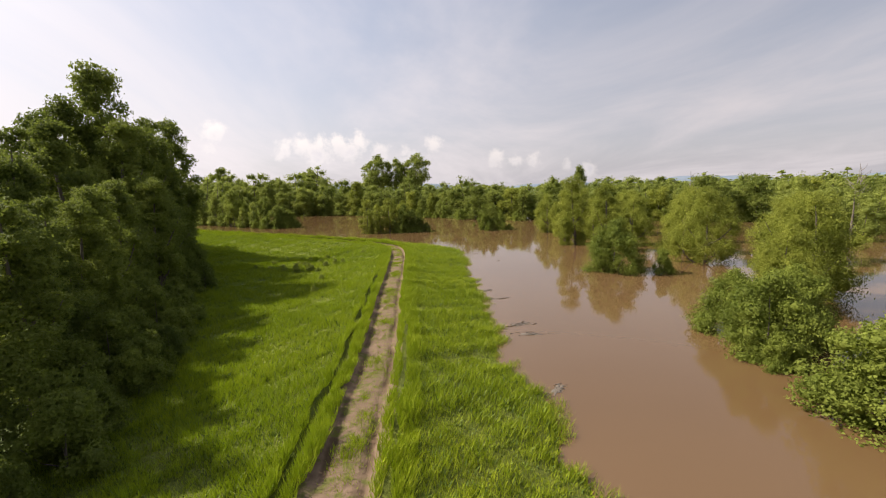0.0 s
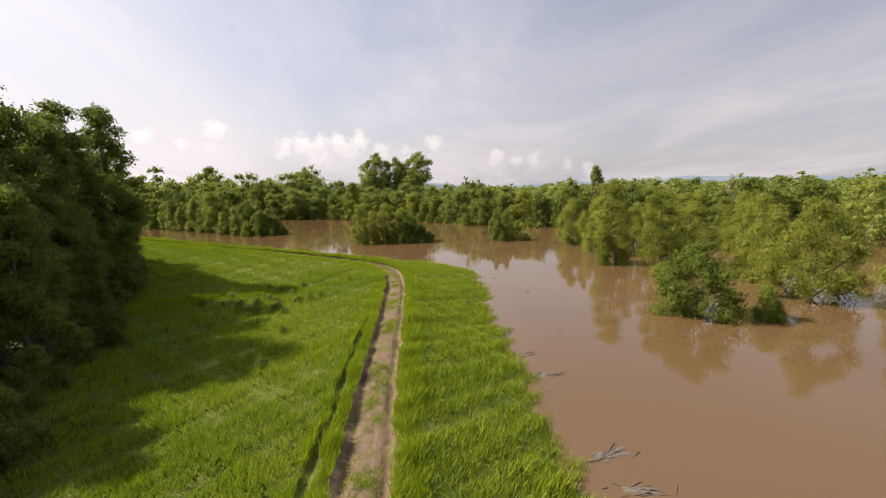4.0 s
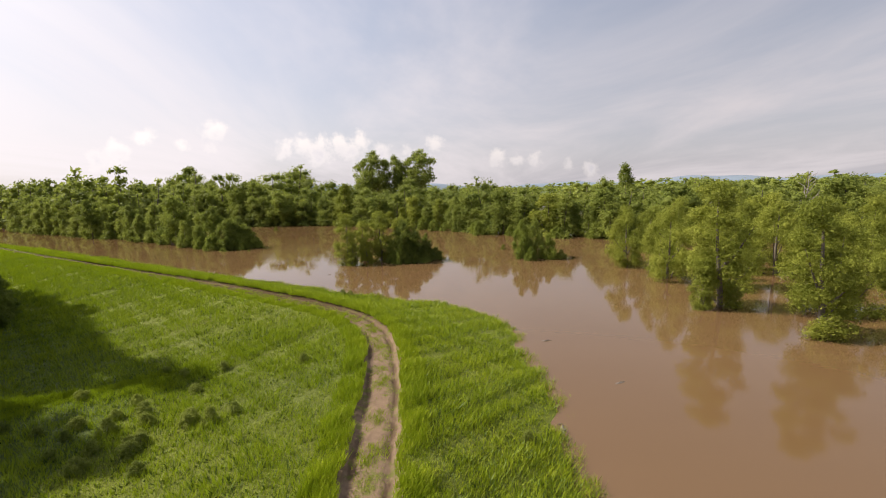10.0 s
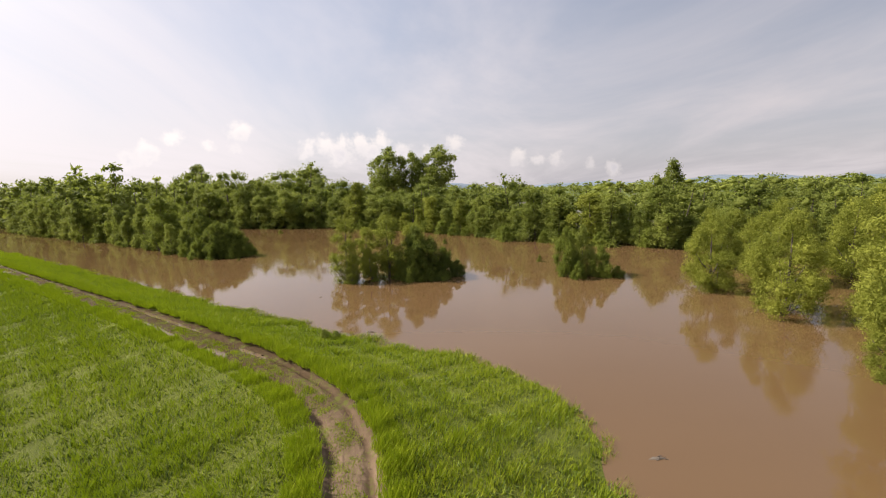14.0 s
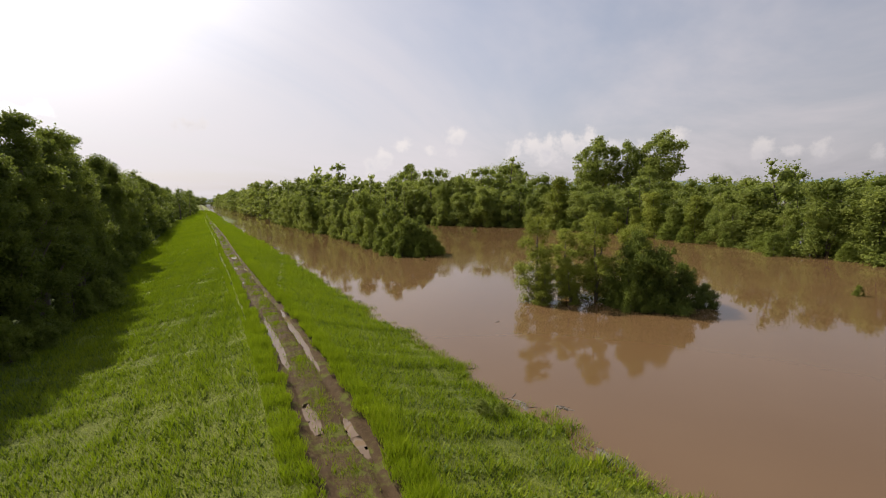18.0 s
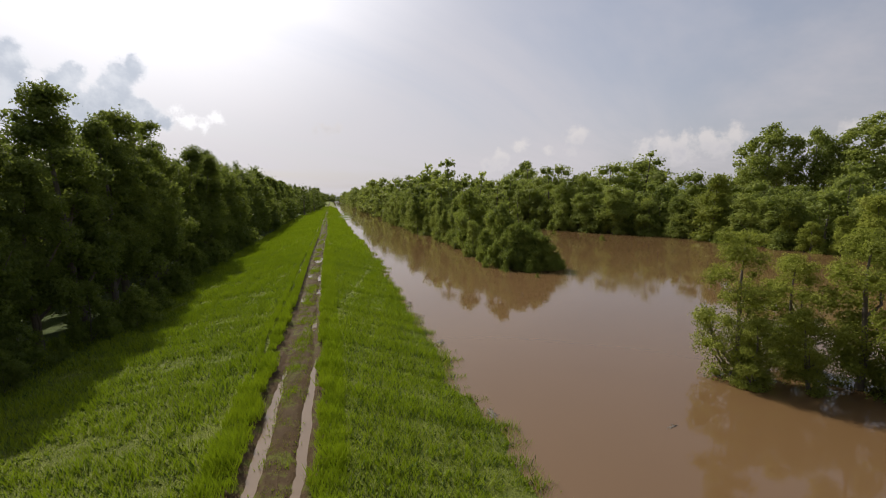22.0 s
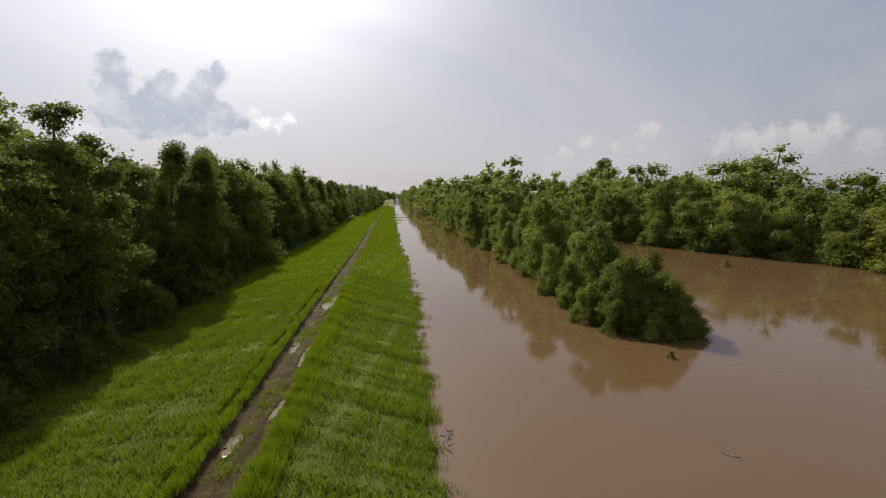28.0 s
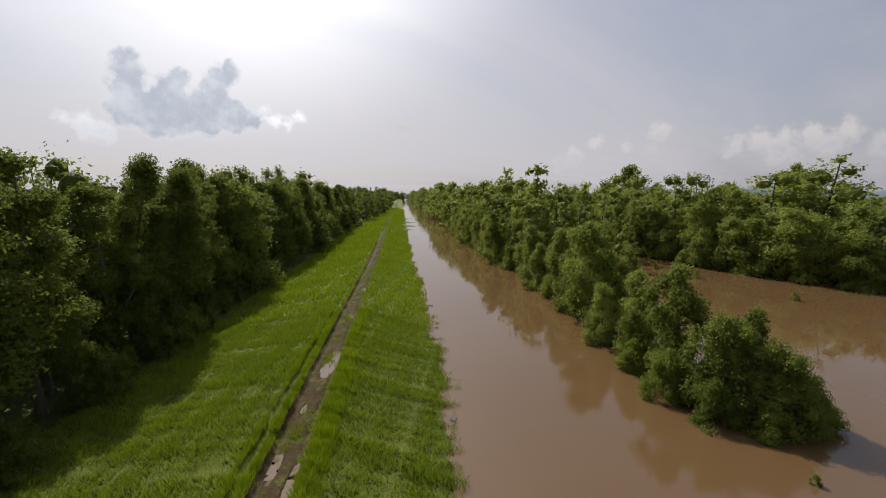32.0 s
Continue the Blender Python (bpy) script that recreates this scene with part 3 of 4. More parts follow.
def tree_arrays(kind, seed, count, size, plain=False):
    """A tree about 10 m high: its trunk, its four main limbs, and its crown of twigs and leaves."""
    rng = np.random.default_rng(seed)
    low, n, wide, top, thick, r_low, r_high, flat_ = FORMS[kind]
    if plain:
        n, r_low, r_high = 13, r_low * 1.3, r_high * 1.3
    clumps, limbs, lean = [], [], rng.normal(size=2) * 0.3
    spine = lambda h: np.array([lean[0] * (h / 10) ** 2 + 0.12 * np.sin(h * 0.7 + seed), lean[1] * (h / 10) ** 2 + 0.12 * np.cos(h * 0.6 + seed), h])  # noqa: E731
    lobes = rng.uniform(0.62, 1.15, 7) if kind != "dome" else rng.uniform(0.88, 1.08, 7)
    for i in range(n):
        u = (i + rng.random()) / n
        h = low + (top - low) * u
        w = {"tall": 0.30 + 0.70 * np.sin(np.pi * min(1, 0.22 + u * 0.78)), "wood": np.sqrt(max(0.05, 1 - (u * 0.96) ** 1.9)),
             "willow": np.sqrt(max(0.06, 1 - (abs(u - 0.30) / 0.74) ** 2.0)), "airy": 0.40 + 0.6 * np.sin(np.pi * (0.12 + u * 0.80)), "slim": 0.35 + 0.65 * np.sin(np.pi * (0.15 + u * 0.75)),
             "shrub": np.sqrt(max(0.04, 1 - u ** 2)), "dome": np.sqrt(max(0.04, 1 - u ** 2.4))}[kind]
        turn = i * 2.4 + rng.random() * 1.2
        far = wide * w * np.sqrt(rng.uniform(0.12, 1.0)) * lobes[int(turn / 6.2832 * 7) % 7]
        c = spine(h) + [np.cos(turn) * far, np.sin(turn) * far, rng.normal() * 0.35]
        clumps.append((*c, rng.uniform(r_low, r_high) * (1.1 - 0.35 * u), flat_))
        if i % max(2, n // 8) == 1 and len(limbs) < 6:
            foot = spine(max(0.2, h - far * rng.uniform(0.7, 1.2) - 0.5))
            mid = (foot + c) / 2 + [0, 0, -0.12 * far] + rng.normal(size=3) * 0.15
            limbs.append(tube([foot, (foot + mid) / 2, mid, c, c + (c - mid) * 0.5], np.array([0.52, 0.42, 0.3, 0.16, 0.05]) * thick, 5))
    clumps.append((*spine(top), 1.2 if kind in ("shrub", "dome") else 0.6, 0.9))
    stem = [spine(h) for h in np.linspace(-1.2, top, 9)]
    trunk = tube(stem, thick * (1 - 0.88 * np.linspace(0, 1, 9)) * (1 + 0.5 * (np.linspace(0, 1, 9) < 0.05)), 8)
    narrow, droop = {"willow": (0.42, 0.5), "slim": (0.5, 0.2)}.get(kind, (0.75, 0.0))
    return trunk, limbs, leaves(clumps, count, size, rng, narrow, droop, 0.42, {"willow": 0.42, "slim": 0.36, "airy": 0.34, "tall": 0.44}.get(kind, 0.52))


NEST = {}


def template(kind, seed, count, size, leaf):
    """Meshes of one sort of tree, made once for each kind of leaf."""
    key = (kind, seed, count, leaf.name)
    if key not in NEST:
        trunk, limbs, (lv, lf, knots) = tree_arrays(kind, seed, count, size)
        NEST[key] = [("trunk", mesh_of("trunk", *trunk, BARK))] + [("limb", mesh_of("limb", *limb, BARK)) for limb in limbs] \
            + [("crown", mesh_of("crown", lv, lf, leaf, knots))]
    return NEST[key]


SORTS = {  # form, seeds, leaves, their half length
    "great": ("tall", (1, 2, 3, 4), 26000, 0.066), "tall": ("tall", (5, 6, 7, 8), 9000, 0.112), "wood": ("wood", (11, 12, 13, 14, 15, 16), 10000, 0.125),
    "willow": ("willow", (21, 22, 23, 24), 24000, 0.118), "slim": ("slim", (25, 26, 27), 20000, 0.085), "airy": ("airy", (31, 32, 33), 9500, 0.115), "shrub": ("shrub", (41, 42, 43, 44), 11000, 0.15),
    "bank": ("wood", (17, 18, 19, 20, 9, 10), 8500, 0.135), "under": ("shrub", (48, 49, 50), 6500, 0.175), "bush": ("dome", (45, 46, 47), 17000, 0.14)}


def plant(name, sort, x, y, high, wide, leaf, label, category, group="", base=None):
    """One tree or shrub with its roots on the ground."""
    kind, seeds, count, size = SORTS[sort]
    root = new(name)
    root.empty_display_size = 0.5
    z = float(height([x], [y])[0]) if base is None else base
    k = (high - z) / 9.7
    root.matrix_basis = Matrix.LocRotScale((x, y, z + 0.02), Euler((0, 0, random.random() * 6.28)), (k * wide, k * wide, k))
    for title, mesh in template(kind, seeds[random.randrange(len(seeds))], count, size, leaf):
        new(title, mesh).parent = root
    return tagged(root, label, category, group)


def along(points, step, wobble, rng):
    """Places along a line, at uneven steps."""
    line = hermite(points, 0.5)
    s = np.r_[0, np.cumsum(np.linalg.norm(np.diff(line, axis=0), axis=1))]
    at, out = 0.0, []
    while at < s[-1]:
        k = np.searchsorted(s, at)
        out.append((line[k, 0] + rng.normal() * wobble, line[k, 1] + rng.normal() * wobble))
        at += step * rng.uniform(0.7, 1.35)
    return out


def woods(name, places, sorts, heights, wide, leaf, label, rng, count=420, size=0.52):
    """A far wood that nobody could count: one crown mesh and one of trunks."""
    kits = [tree_arrays(SORTS[k][0], 100 + i, count, size, True) for i, k in enumerate(sorts * 2)]
    stems, tops, soft = [], [], []
    for x, y in places:
        (wv, wf), _, (lv, lf, knots) = kits[rng.integers(len(kits))]
        z = -0.5
        k = rng.uniform(*heights) / 9.7 * float(0.92 + 0.26 * rough(x, y, 9.0, 3.0) + 0.10 * rough(x, y, 3.3, 1.0))
        broad = wide * rng.uniform(0.8, 1.35)
        a = rng.random() * 6.28
        turn = np.array([[np.cos(a), -np.sin(a), 0], [np.sin(a), np.cos(a), 0], [0, 0, 1]])
        lay = lambda v: v @ turn.T * [k * broad, k * broad, k] + [x, y, z]  # noqa: E731, B023
        stems.append((lay(wv), wf))
        tops.append((lay(lv), lf))
        soft.append(knots)
    root = new(name)
    tagged(root, label, "woods", kind="stuff")
    for title, pieces, m in (("trunks", stems, BARK), ("crowns", tops, leaf)):
        v, f = join(pieces)
        piece = new(title, mesh_of(title, v, f, m, True if title == "trunks" else np.concatenate(soft)))
        piece.parent = root
        tagged(piece, kind="stuff")
    return root


rng = np.random.default_rng(5)
random.seed(5)

# the woods on the land side of the levee
LAND_EDGE = ((-16, -34), (-17.3, -6.5), (-19.8, 4), (-25, 18), (-30, 31), (-36.5, 42))
for x, y in along(LAND_EDGE, 4.4, 0.8, rng):
    plant("tree", "great", x - 2.6, y, random.uniform(11.5, 14.5), random.uniform(0.85, 1.1), LEAF_DARK,
          "broad-leaved tree at the foot of the levee", "tree", "trees on the land side")
for x, y, high in ((-41, 36, 28.5), (-44, 31, 24), (-35.5, 29.5, 21), (-38.5, 40, 21), (-36, 22, 20), (-33, 14, 18), (-41, 28, 22), (-30, 6, 17), (-34, -2, 17), (-29, -8, 17), (-33, -16, 17), (-42, 14, 20), (-42, 43, 22), (-43.5, 48, 24), (-47.5, 58, 25.5), (-48, 41, 22)):
    plant("tree", "great", x, y, high, random.uniform(0.8, 0.95), LEAF_DARK, "tall cottonwood rising above the woods", "tree", "trees on the land side")
for x, y in along(LAND_EDGE, 4.0, 0.7, rng):
    plant("shrub", "under", x + 0.4, y, random.uniform(3.2, 6.0), random.uniform(0.7, 1.0), LEAF_DARK, "dark green undergrowth shrub below tall trees", "shrub", "undergrowth on the land side")
for x, y in along(LAND_EDGE[:4], 2.8, 0.5, rng):
    plant("shrub", "under", x + 2.6, y, random.uniform(3.0, 5.0), random.uniform(0.7, 1.0), LEAF_DARK, "dark green undergrowth shrub below tall trees", "shrub", "undergrowth on the land side")
LOW_EDGE = ((-40, 47), (-44, 54), (-48, 60), (-52, 66), (-57, 71))
for x, y in along(LOW_EDGE, 4.5, 0.8, rng):
    plant("tree", "great", x - 2, y, random.uniform(16, 21), random.uniform(0.8, 1.1), LEAF_DARK, "rounded broad-leaved tree at the foot of the levee", "tree", "trees on the land side")
for x, y in along(LOW_EDGE, 3.2, 0.6, rng):
    plant("shrub", "under", x + 0.8, y, random.uniform(3.0, 5.5), random.uniform(0.7, 1.0), LEAF_DARK, "dark green undergrowth shrub below tall trees", "shrub", "undergrowth on the land side")
FAR_EDGE = ((-51, 68), (-57, 74.5), (-66, 80.5), (-77, 86.5), (-92, 95), (-112, 106.5), (-131, 117), (-150, 129.5), (-201, 162), (-290, 216))
for x, y in along(FAR_EDGE, 5.0, 0.8, rng):
    plant("tree", "great" if x > -115 else ("tall" if random.random() < 0.65 else "wood"), x - 4, y - 2.2, random.uniform(17, 22.5) if x < -62 else random.uniform(15, 19), random.uniform(0.85, 1.1), LEAF_DARK,
          "tall broad-leaved tree at the foot of the levee", "tree", "trees on the land side")
for x, y in along(FAR_EDGE[:8], 3.6, 0.8, rng):
    plant("shrub", "under", x - 0.5, y - 0.3, random.uniform(2.5, 6.5), random.uniform(0.6, 0.9), LEAF_DARK, "dark green undergrowth shrub below tall trees", "shrub", "undergrowth on the land side")
deep = along(((-48, -30), (-52, 6), (-56, 40), (-66, 62), (-90, 80), (-120, 98), (-160, 124), (-300, 208)), 5.2, 1.6, rng) \
    + along(((-60, -30), (-62, 6), (-66, 40), (-80, 62), (-104, 74), (-136, 98), (-180, 128), (-300, 204)), 5.6, 2.0, rng) \
    + along(((-300, 226), (-473, 336), (-700, 480)), 7, 3, rng) + along(((-300, 210), (-473, 320), (-700, 465)), 8, 3, rng)
woods("woods", deep, ("tall", "wood", "tall", "wood"), (20, 25), 0.95, LEAF_DARK, "dense dark green woods behind the levee", rng, 1300, 0.125)

# the drowned wood on the far bank
BANK = ((104, 104), (74, 119), (48, 130), (31, 140), (16, 149), (5, 160), (-10, 175), (-52, 203), (-85, 208), (-107, 215), (-132, 234), (-170, 256))
for x, y in along(BANK, 4.6, 1.0, rng):
    plant("tree", "bank", x + 1.5, y + 3, random.uniform(7.5, 14.5) * (1.25 if x < -45 else 1.0) * float(1 + 0.25 * rough(x, y, 8.0, 5.0)), random.uniform(0.8, 1.35), LEAF if random.random() < 0.8 else LEAF_WILLOW,
          "rounded green tree standing in flood water", "tree", "trees on the far bank")
for x, y in along(BANK, 6.5, 1.0, rng):
    plant("shrub", "under", x, y + 0.6, random.uniform(2.5, 5.0), random.uniform(0.6, 0.9), LEAF_SHRUB, "green shrub at the edge of the flood", "shrub", "shrubs on the far bank")
EAST, WEST = BANK[:7], ((-10, 175),) + BANK[7:]
for stretch, low, high in ((EAST, 9, 17), (WEST[:3], 11, 19.5), (WEST[2:], 16.5, 26.5)):
    behind = along([(x + 5, y + 9) for x, y in stretch], 4.6, 1.5, rng) + along([(x + 8, y + 18) for x, y in stretch], 5.2, 2, rng) \
        + along([(x + 12, y + 34) for x, y in stretch], 10, 3, rng) + along([(x + 14, y + 60) for x, y in stretch], 14, 5, rng)
    woods("woods", behind, ("wood", "wood", "wood"), (low, high), 1.05, LEAF, "mixed green flooded woods", rng, 1900, 0.15)
end_wood = along(((-690, 462), (-900, 592), (-1060, 690), (-1150, 770), (-1120, 860)), 7, 3, rng) + along(((-720, 462), (-950, 600), (-1150, 720), (-1250, 860)), 8, 4, rng) + along(((-880, 650), (-1010, 760), (-1100, 880)), 8, 4, rng)
woods("woods", end_wood, ("wood", "tall"), (19, 27), 1.3, LEAF, "hazy distant woods", rng, 300, 0.4)
side_wood = along(((82, -40), (82, 20), (84, 60), (96, 100)), 5.0, 2.5, rng) + along(((92, -40), (90, 20), (92, 60), (104, 110)), 6, 3, rng) \
    + along(((106, -40), (104, 60), (112, 130)), 7, 4, rng)
woods("woods", side_wood, ("wood", "willow", "wood", "wood"), (9, 14), 1.05, LEAF, "mixed green flooded woods", rng, 2200, 0.15)
HEAD_FAR = ((-118, 180), (-150, 200), (-195, 226), (-260, 262), (-345, 316), (-525, 428), (-900, 660))
far_shore = along(HEAD_FAR, 5.5, 2, rng) + along([(x + 6, y + 10) for x, y in HEAD_FAR], 6, 3, rng) + along([(x + 14, y + 24) for x, y in HEAD_FAR], 8, 4, rng) \
    + along([(x + 30, y + 50) for x, y in HEAD_FAR], 9, 6, rng)
woods("woods", far_shore, ("wood", "wood", "tall"), (18, 26), 0.95, LEAF, "mixed green flooded woods", rng, 420, 0.29)
plain = [(x, y) for x, y in zip(rng.uniform(-1500, 1100, 900), 300 + 1000 * rng.random(900) ** 1.5) if -x * 0.63 + 190 < y] 
woods("woods", plain, ("wood", "tall"), (13, 20), 2.0, LEAF, "hazy distant woods", rng, 170, 0.45)
beyond = list(zip(rng.uniform(112, 330, 190), rng.uniform(-60, 320, 190)))
woods("woods", beyond, ("wood", "wood"), (11, 16), 1.25, LEAF, "hazy distant woods", rng, 520, 0.27)

# tall trees that stand out of the far woods
for x, y, high, sort, wide in ((-39, 247, 32.5, "airy", 1.05), (-27.5, 247, 30.5, "airy", 0.8), (-16, 246, 32.5, "airy", 1.15), (-101, 316, 29.5, "airy", 1.0), (-145, 266, 29, "tall", 1.15),
                               (66, 190, 22, "wood", 0.62), (-135, 272, 22, "tall", 0.9), (-178, 282, 22, "wood", 0.8)):
    plant("tree", sort, x, y, high, wide, LEAF, "tall slender tree rising above the flooded woods", "tree", "tall trees on the far bank", -0.5)

# the wooded tongue between the two waters
for x, y, high, wide, leaf in ((-80, 148, 14.5, 0.85, LEAF_SHRUB), (-63.5, 137.5, 11.5, 0.85, LEAF_SHRUB), (-57.5, 138.5, 8.5, 0.8, LEAF_DARK), (-70, 143, 9.5, 0.7, LEAF), (-73.5, 141, 7.5, 0.75, LEAF),
                               (-86, 151.5, 9.5, 0.8, LEAF), (-91, 156, 12.5, 0.8, LEAF), (-98, 158.5, 9, 0.8, LEAF), (-104, 163.5, 12, 0.8, LEAF), (-76, 151, 10.5, 0.8, LEAF), (-68, 138.5, 6.0, 0.8, LEAF_DARK)):
    plant("tree", "wood", x, y, high, wide, leaf, "leafy green tree on the flooded tongue of land", "tree", "trees on the tongue of land")
for x, y in along(((-110, 166), (-127, 176), (-160, 196), (-200, 220)), 5.0, 1.2, rng) + along(((-90, 163), (-106, 172), (-130, 186)), 6.0, 1.5, rng):
    plant("tree", "bank", x, y + 1.0, random.uniform(8, 15), random.uniform(0.75, 1.1), LEAF if random.random() < 0.75 else LEAF_SHRUB, "leafy green tree on the flooded tongue of land", "tree", "trees on the tongue of land")
for x, y, high, wide, leaf in ((-58, 134.6, 8.2, 0.7, LEAF_DARK), (-54.6, 135.2, 6.6, 0.8, LEAF_DARK), (-57.5, 131.6, 4.0, 0.8, LEAF_SHRUB), (-61.8, 133.4, 4.6, 0.75, LEAF_SHRUB), (-53.6, 136.6, 4.6, 0.85, LEAF_SHRUB),
                               (-52.2, 137.6, 2.4, 1.0, LEAF_SHRUB), (-67, 136.4, 3.6, 0.8, LEAF_SHRUB), (-54, 132.6, 3.0, 0.8, LEAF_SHRUB)):
    plant("shrub", "bush" if high > 4 else "shrub", x, y, high, wide, leaf, "leafy green shrub standing in flood water", "shrub", "shrubs on the tongue of land")

# islands of willow and shrub in the flood
for x, y, high, wide in ((-21.0, 105.8, 10.2, 0.85), (-18.6, 109.5, 8.4, 0.95), (-15.0, 108.4, 10.4, 1.0), (-11.5, 111.5, 8.8, 1.0), (-19.8, 104.6, 4.6, 1.2), (-17.2, 106.2, 5.4, 1.1)):
    plant("willow", "slim", x, y, high, wide, LEAF_WILLOW, "pale green willow standing in flood water", "willow", "willows on the islet")
for x, y, high, wide in ((-10.4, 107.6, 9.0, 0.62), (-8.2, 107.6, 7.4, 0.7), (-6.2, 109, 5.2, 0.7), (-4.0, 109.8, 2.8, 0.9), (-12.5, 106.6, 3.2, 0.6), (-10.5, 105.4, 3.6, 0.7)):
    plant("shrub", "shrub", x, y, high, wide, LEAF_DARK, "dark green shrub standing in flood water", "shrub", "shrubs on the islet")
for x, y, high, wide, leaf in ((12.8, 108, 8.4, 0.45, LEAF_SHRUB), (15.8, 109, 8.2, 0.48, LEAF), (18.0, 106.6, 5.4, 0.55, LEAF_SHRUB), (14.2, 105.0, 3.2, 0.6, LEAF_SHRUB), (20.2, 106.2, 2.0, 0.8, LEAF_SHRUB)):
    plant("shrub", "shrub", x, y, high, wide, leaf, "vine-covered green shrub standing in flood water", "shrub", "shrubs on the small islet")

# flooded shrubs and willows beside the levee
for x, y, high, wide in ((25.8, 41.0, 7.8, 0.80), (31.8, 38.6, 3.6, 0.6), (25.6, 14.0, 5.6, 0.85), (25.0, 9.4, 6.2, 0.85), (28.6, 11.5, 6.4, 0.8), (23.8, 6.6, 2.6, 0.9), (24.2, -0.8, 6.2, 1.1), (29.0, -3.5, 6.6, 1.0)):
    plant("shrub", "bush", x, y, high, wide, LEAF_SHRUB, "bright green rounded shrub standing in flood water", "shrub", "shrubs beside the levee")
for x, y, high, wide in ((29.0, 71, 14.8, 0.95), (32, 60.5, 13, 1.0), (26.8, 70.2, 6.0, 1.0)):
    plant("willow", "slim", x, y, high, wide, LEAF_WILLOW, "pale green willow with bare lower trunk in flood water", "willow", "willows beside the levee")
for x, y, high, wide in ((31.0, 86.5, 10.5, 0.82), (36, 80, 9.5, 0.8), (29.5, 98, 10.0, 0.8), (41.5, 45.5, 11.2, 0.85), (39.5, 23, 11.6, 0.85), (33.5, 19, 8.0, 0.8),
                         (46, 33, 11, 1.0), (44, 56, 10, 0.9), (40, 68, 10, 0.8), (46, 12, 11, 1.0), (40, 101, 11, 0.9), (48, 88, 11.5, 0.9), (52, 70, 11, 0.9), (52, 104, 11.5, 0.9), (40, 112, 9, 0.8), (42, -4, 10, 1.0), (55, 46, 11, 1.0),
                         (49, -16, 10, 1.0), (62, 88, 11, 0.9), (58, 22, 11, 1.0)):
    plant("willow", "willow", x, y, high, wide, LEAF_WILLOW, "pale green drooping willow standing in flood water", "willow", "willows beside the levee")

# ---- grass ----


LEFT_S = [station(y, x) for x, y in ((-1.6, -40), (-2.2, -6), (-2.8, 4), (-4, 20), (-5.3, 38), (-6.6, 50), (-11, 66), (-30, 78), (-52, 91), (-80, 109), (-127, 138), (-300, 246))]
LEFT_D = [14.5, 15.5, 17.5, 22, 29, 35, 36, 26, 21, 18.5, 18, 18]


def grass(name, low, high, count, tall, thick, seed, close=1.2, middle=0.0, reach=None, lean=0.4, leaf=GRASS, label="tall bright green grass covering the levee"):
    """Blades on the levee between two stations; middle: the share that grows between the ruts."""
    r = np.random.default_rng(seed)
    s = r.uniform(low, high, count)
    d = np.where(r.random(count) < 0.42, r.uniform(close, 14.5, count), -close - r.random(count) * (np.interp(s, LEFT_S, LEFT_D) - close))
    if reach:
        d = r.choice((-1, 1), count) * r.uniform(close, reach, count)
    d = np.where(r.random(count) < middle, r.normal(size=count) * 0.34, d)
    k = np.clip(np.searchsorted(ALONG, s), 1, len(TRACK) - 1)
    f = ((s - ALONG[k - 1]) / (ALONG[k] - ALONG[k - 1]))[:, None]
    spot = TRACK[k - 1] * (1 - f) + TRACK[k] * f + (SIDE[k - 1] * (1 - f) + SIDE[k] * f) * d[:, None]
    x, y = spot[:, 0], spot[:, 1]
    s2, d2 = from_track(x, y)
    centre = np.abs(d2) < 0.9
    z = height(x, y, s2, d2)
    ok = (z > -0.24) & ((np.abs(d2) > close * np.interp(s2, WIDE_S, WIDE) - 0.14 + 0.42 * rough(x, y, 1.3, 3.0) + 0.18 * rough(x, y, 0.4, 1.0)) | centre)
    ok &= ~centre | (rough(x, y, 3.1, 6.0) + 0.5 * rough(x, y, 0.7, 4.0) + r.normal(size=count) * 0.25 > 0.0)
    worn = np.interp(s2, WIDE_S, WIDE) * 0.55 + 0.45
    ok &= np.abs(d2 + 2.0 * worn + 0.16 * rough(x, y, 2.6, 5.0)) > (0.20 + 0.16 * rough(x, y, 1.4, 2.0)) * np.interp(s2, OLD_S, OLD)      # an old rut beside the track
    ok &= np.abs(d2 - 1.62 * worn + 0.14 * rough(x, y, 2.2, 8.0)) > (0.15 + 0.14 * rough(x, y, 3.0, 2.0)) * (s2 < station(14, -3.5))
    x, y, z, d2, centre = x[ok], y[ok], z[ok], d2[ok], centre[ok]
    z = np.where(centre, CREST - 0.12, z + 0.14 * np.clip((5.0 - np.abs(d2)) / 2.4, 0, 1))
    n_ = len(x)
    lush = np.clip(1 + 0.5 * rough(x, y, 2.4, 7.0) + 0.65 * rough(x, y, 0.8, 9.0), 0.3, 2.2) * np.where(centre, 0.45, 1.0)
    high_ = tall * lush * r.uniform(0.55, 1.35, n_)
    turn, tip = r.uniform(0, 6.28, n_), r.uniform(0, 6.28, n_)
    half = thick * r.uniform(0.6, 1.4, n_)
    base_ = np.stack([x, y, z - 0.05], 1)
    across = np.stack([np.cos(turn), np.sin(turn), 0 * turn], 1) * half[:, None]
    sway = 0.14 + 0.16 * rough(x, y, 1.6, 2.0)
    bend = np.stack([np.cos(tip) * lean + sway, np.sin(tip) * lean - sway * 0.6, 0 * tip], 1) * high_[:, None]
    top = base_ + bend + np.stack([0 * x, 0 * x, high_], 1)
    v = np.stack([base_ - across, base_ + across, top], 1).reshape(-1, 3)
    ob = new(name, mesh_of(name, v, np.arange(n_ * 3).reshape(-1, 3), leaf, False))
    return tagged(ob, label, "grass", kind="stuff")


START, CORNER, MIDWAY = station(-16, -2), station(66, -11), station(120, -98)
grass("grass", START, CORNER, 430000, 0.40, 0.019, 3, 1.3, 0.09)
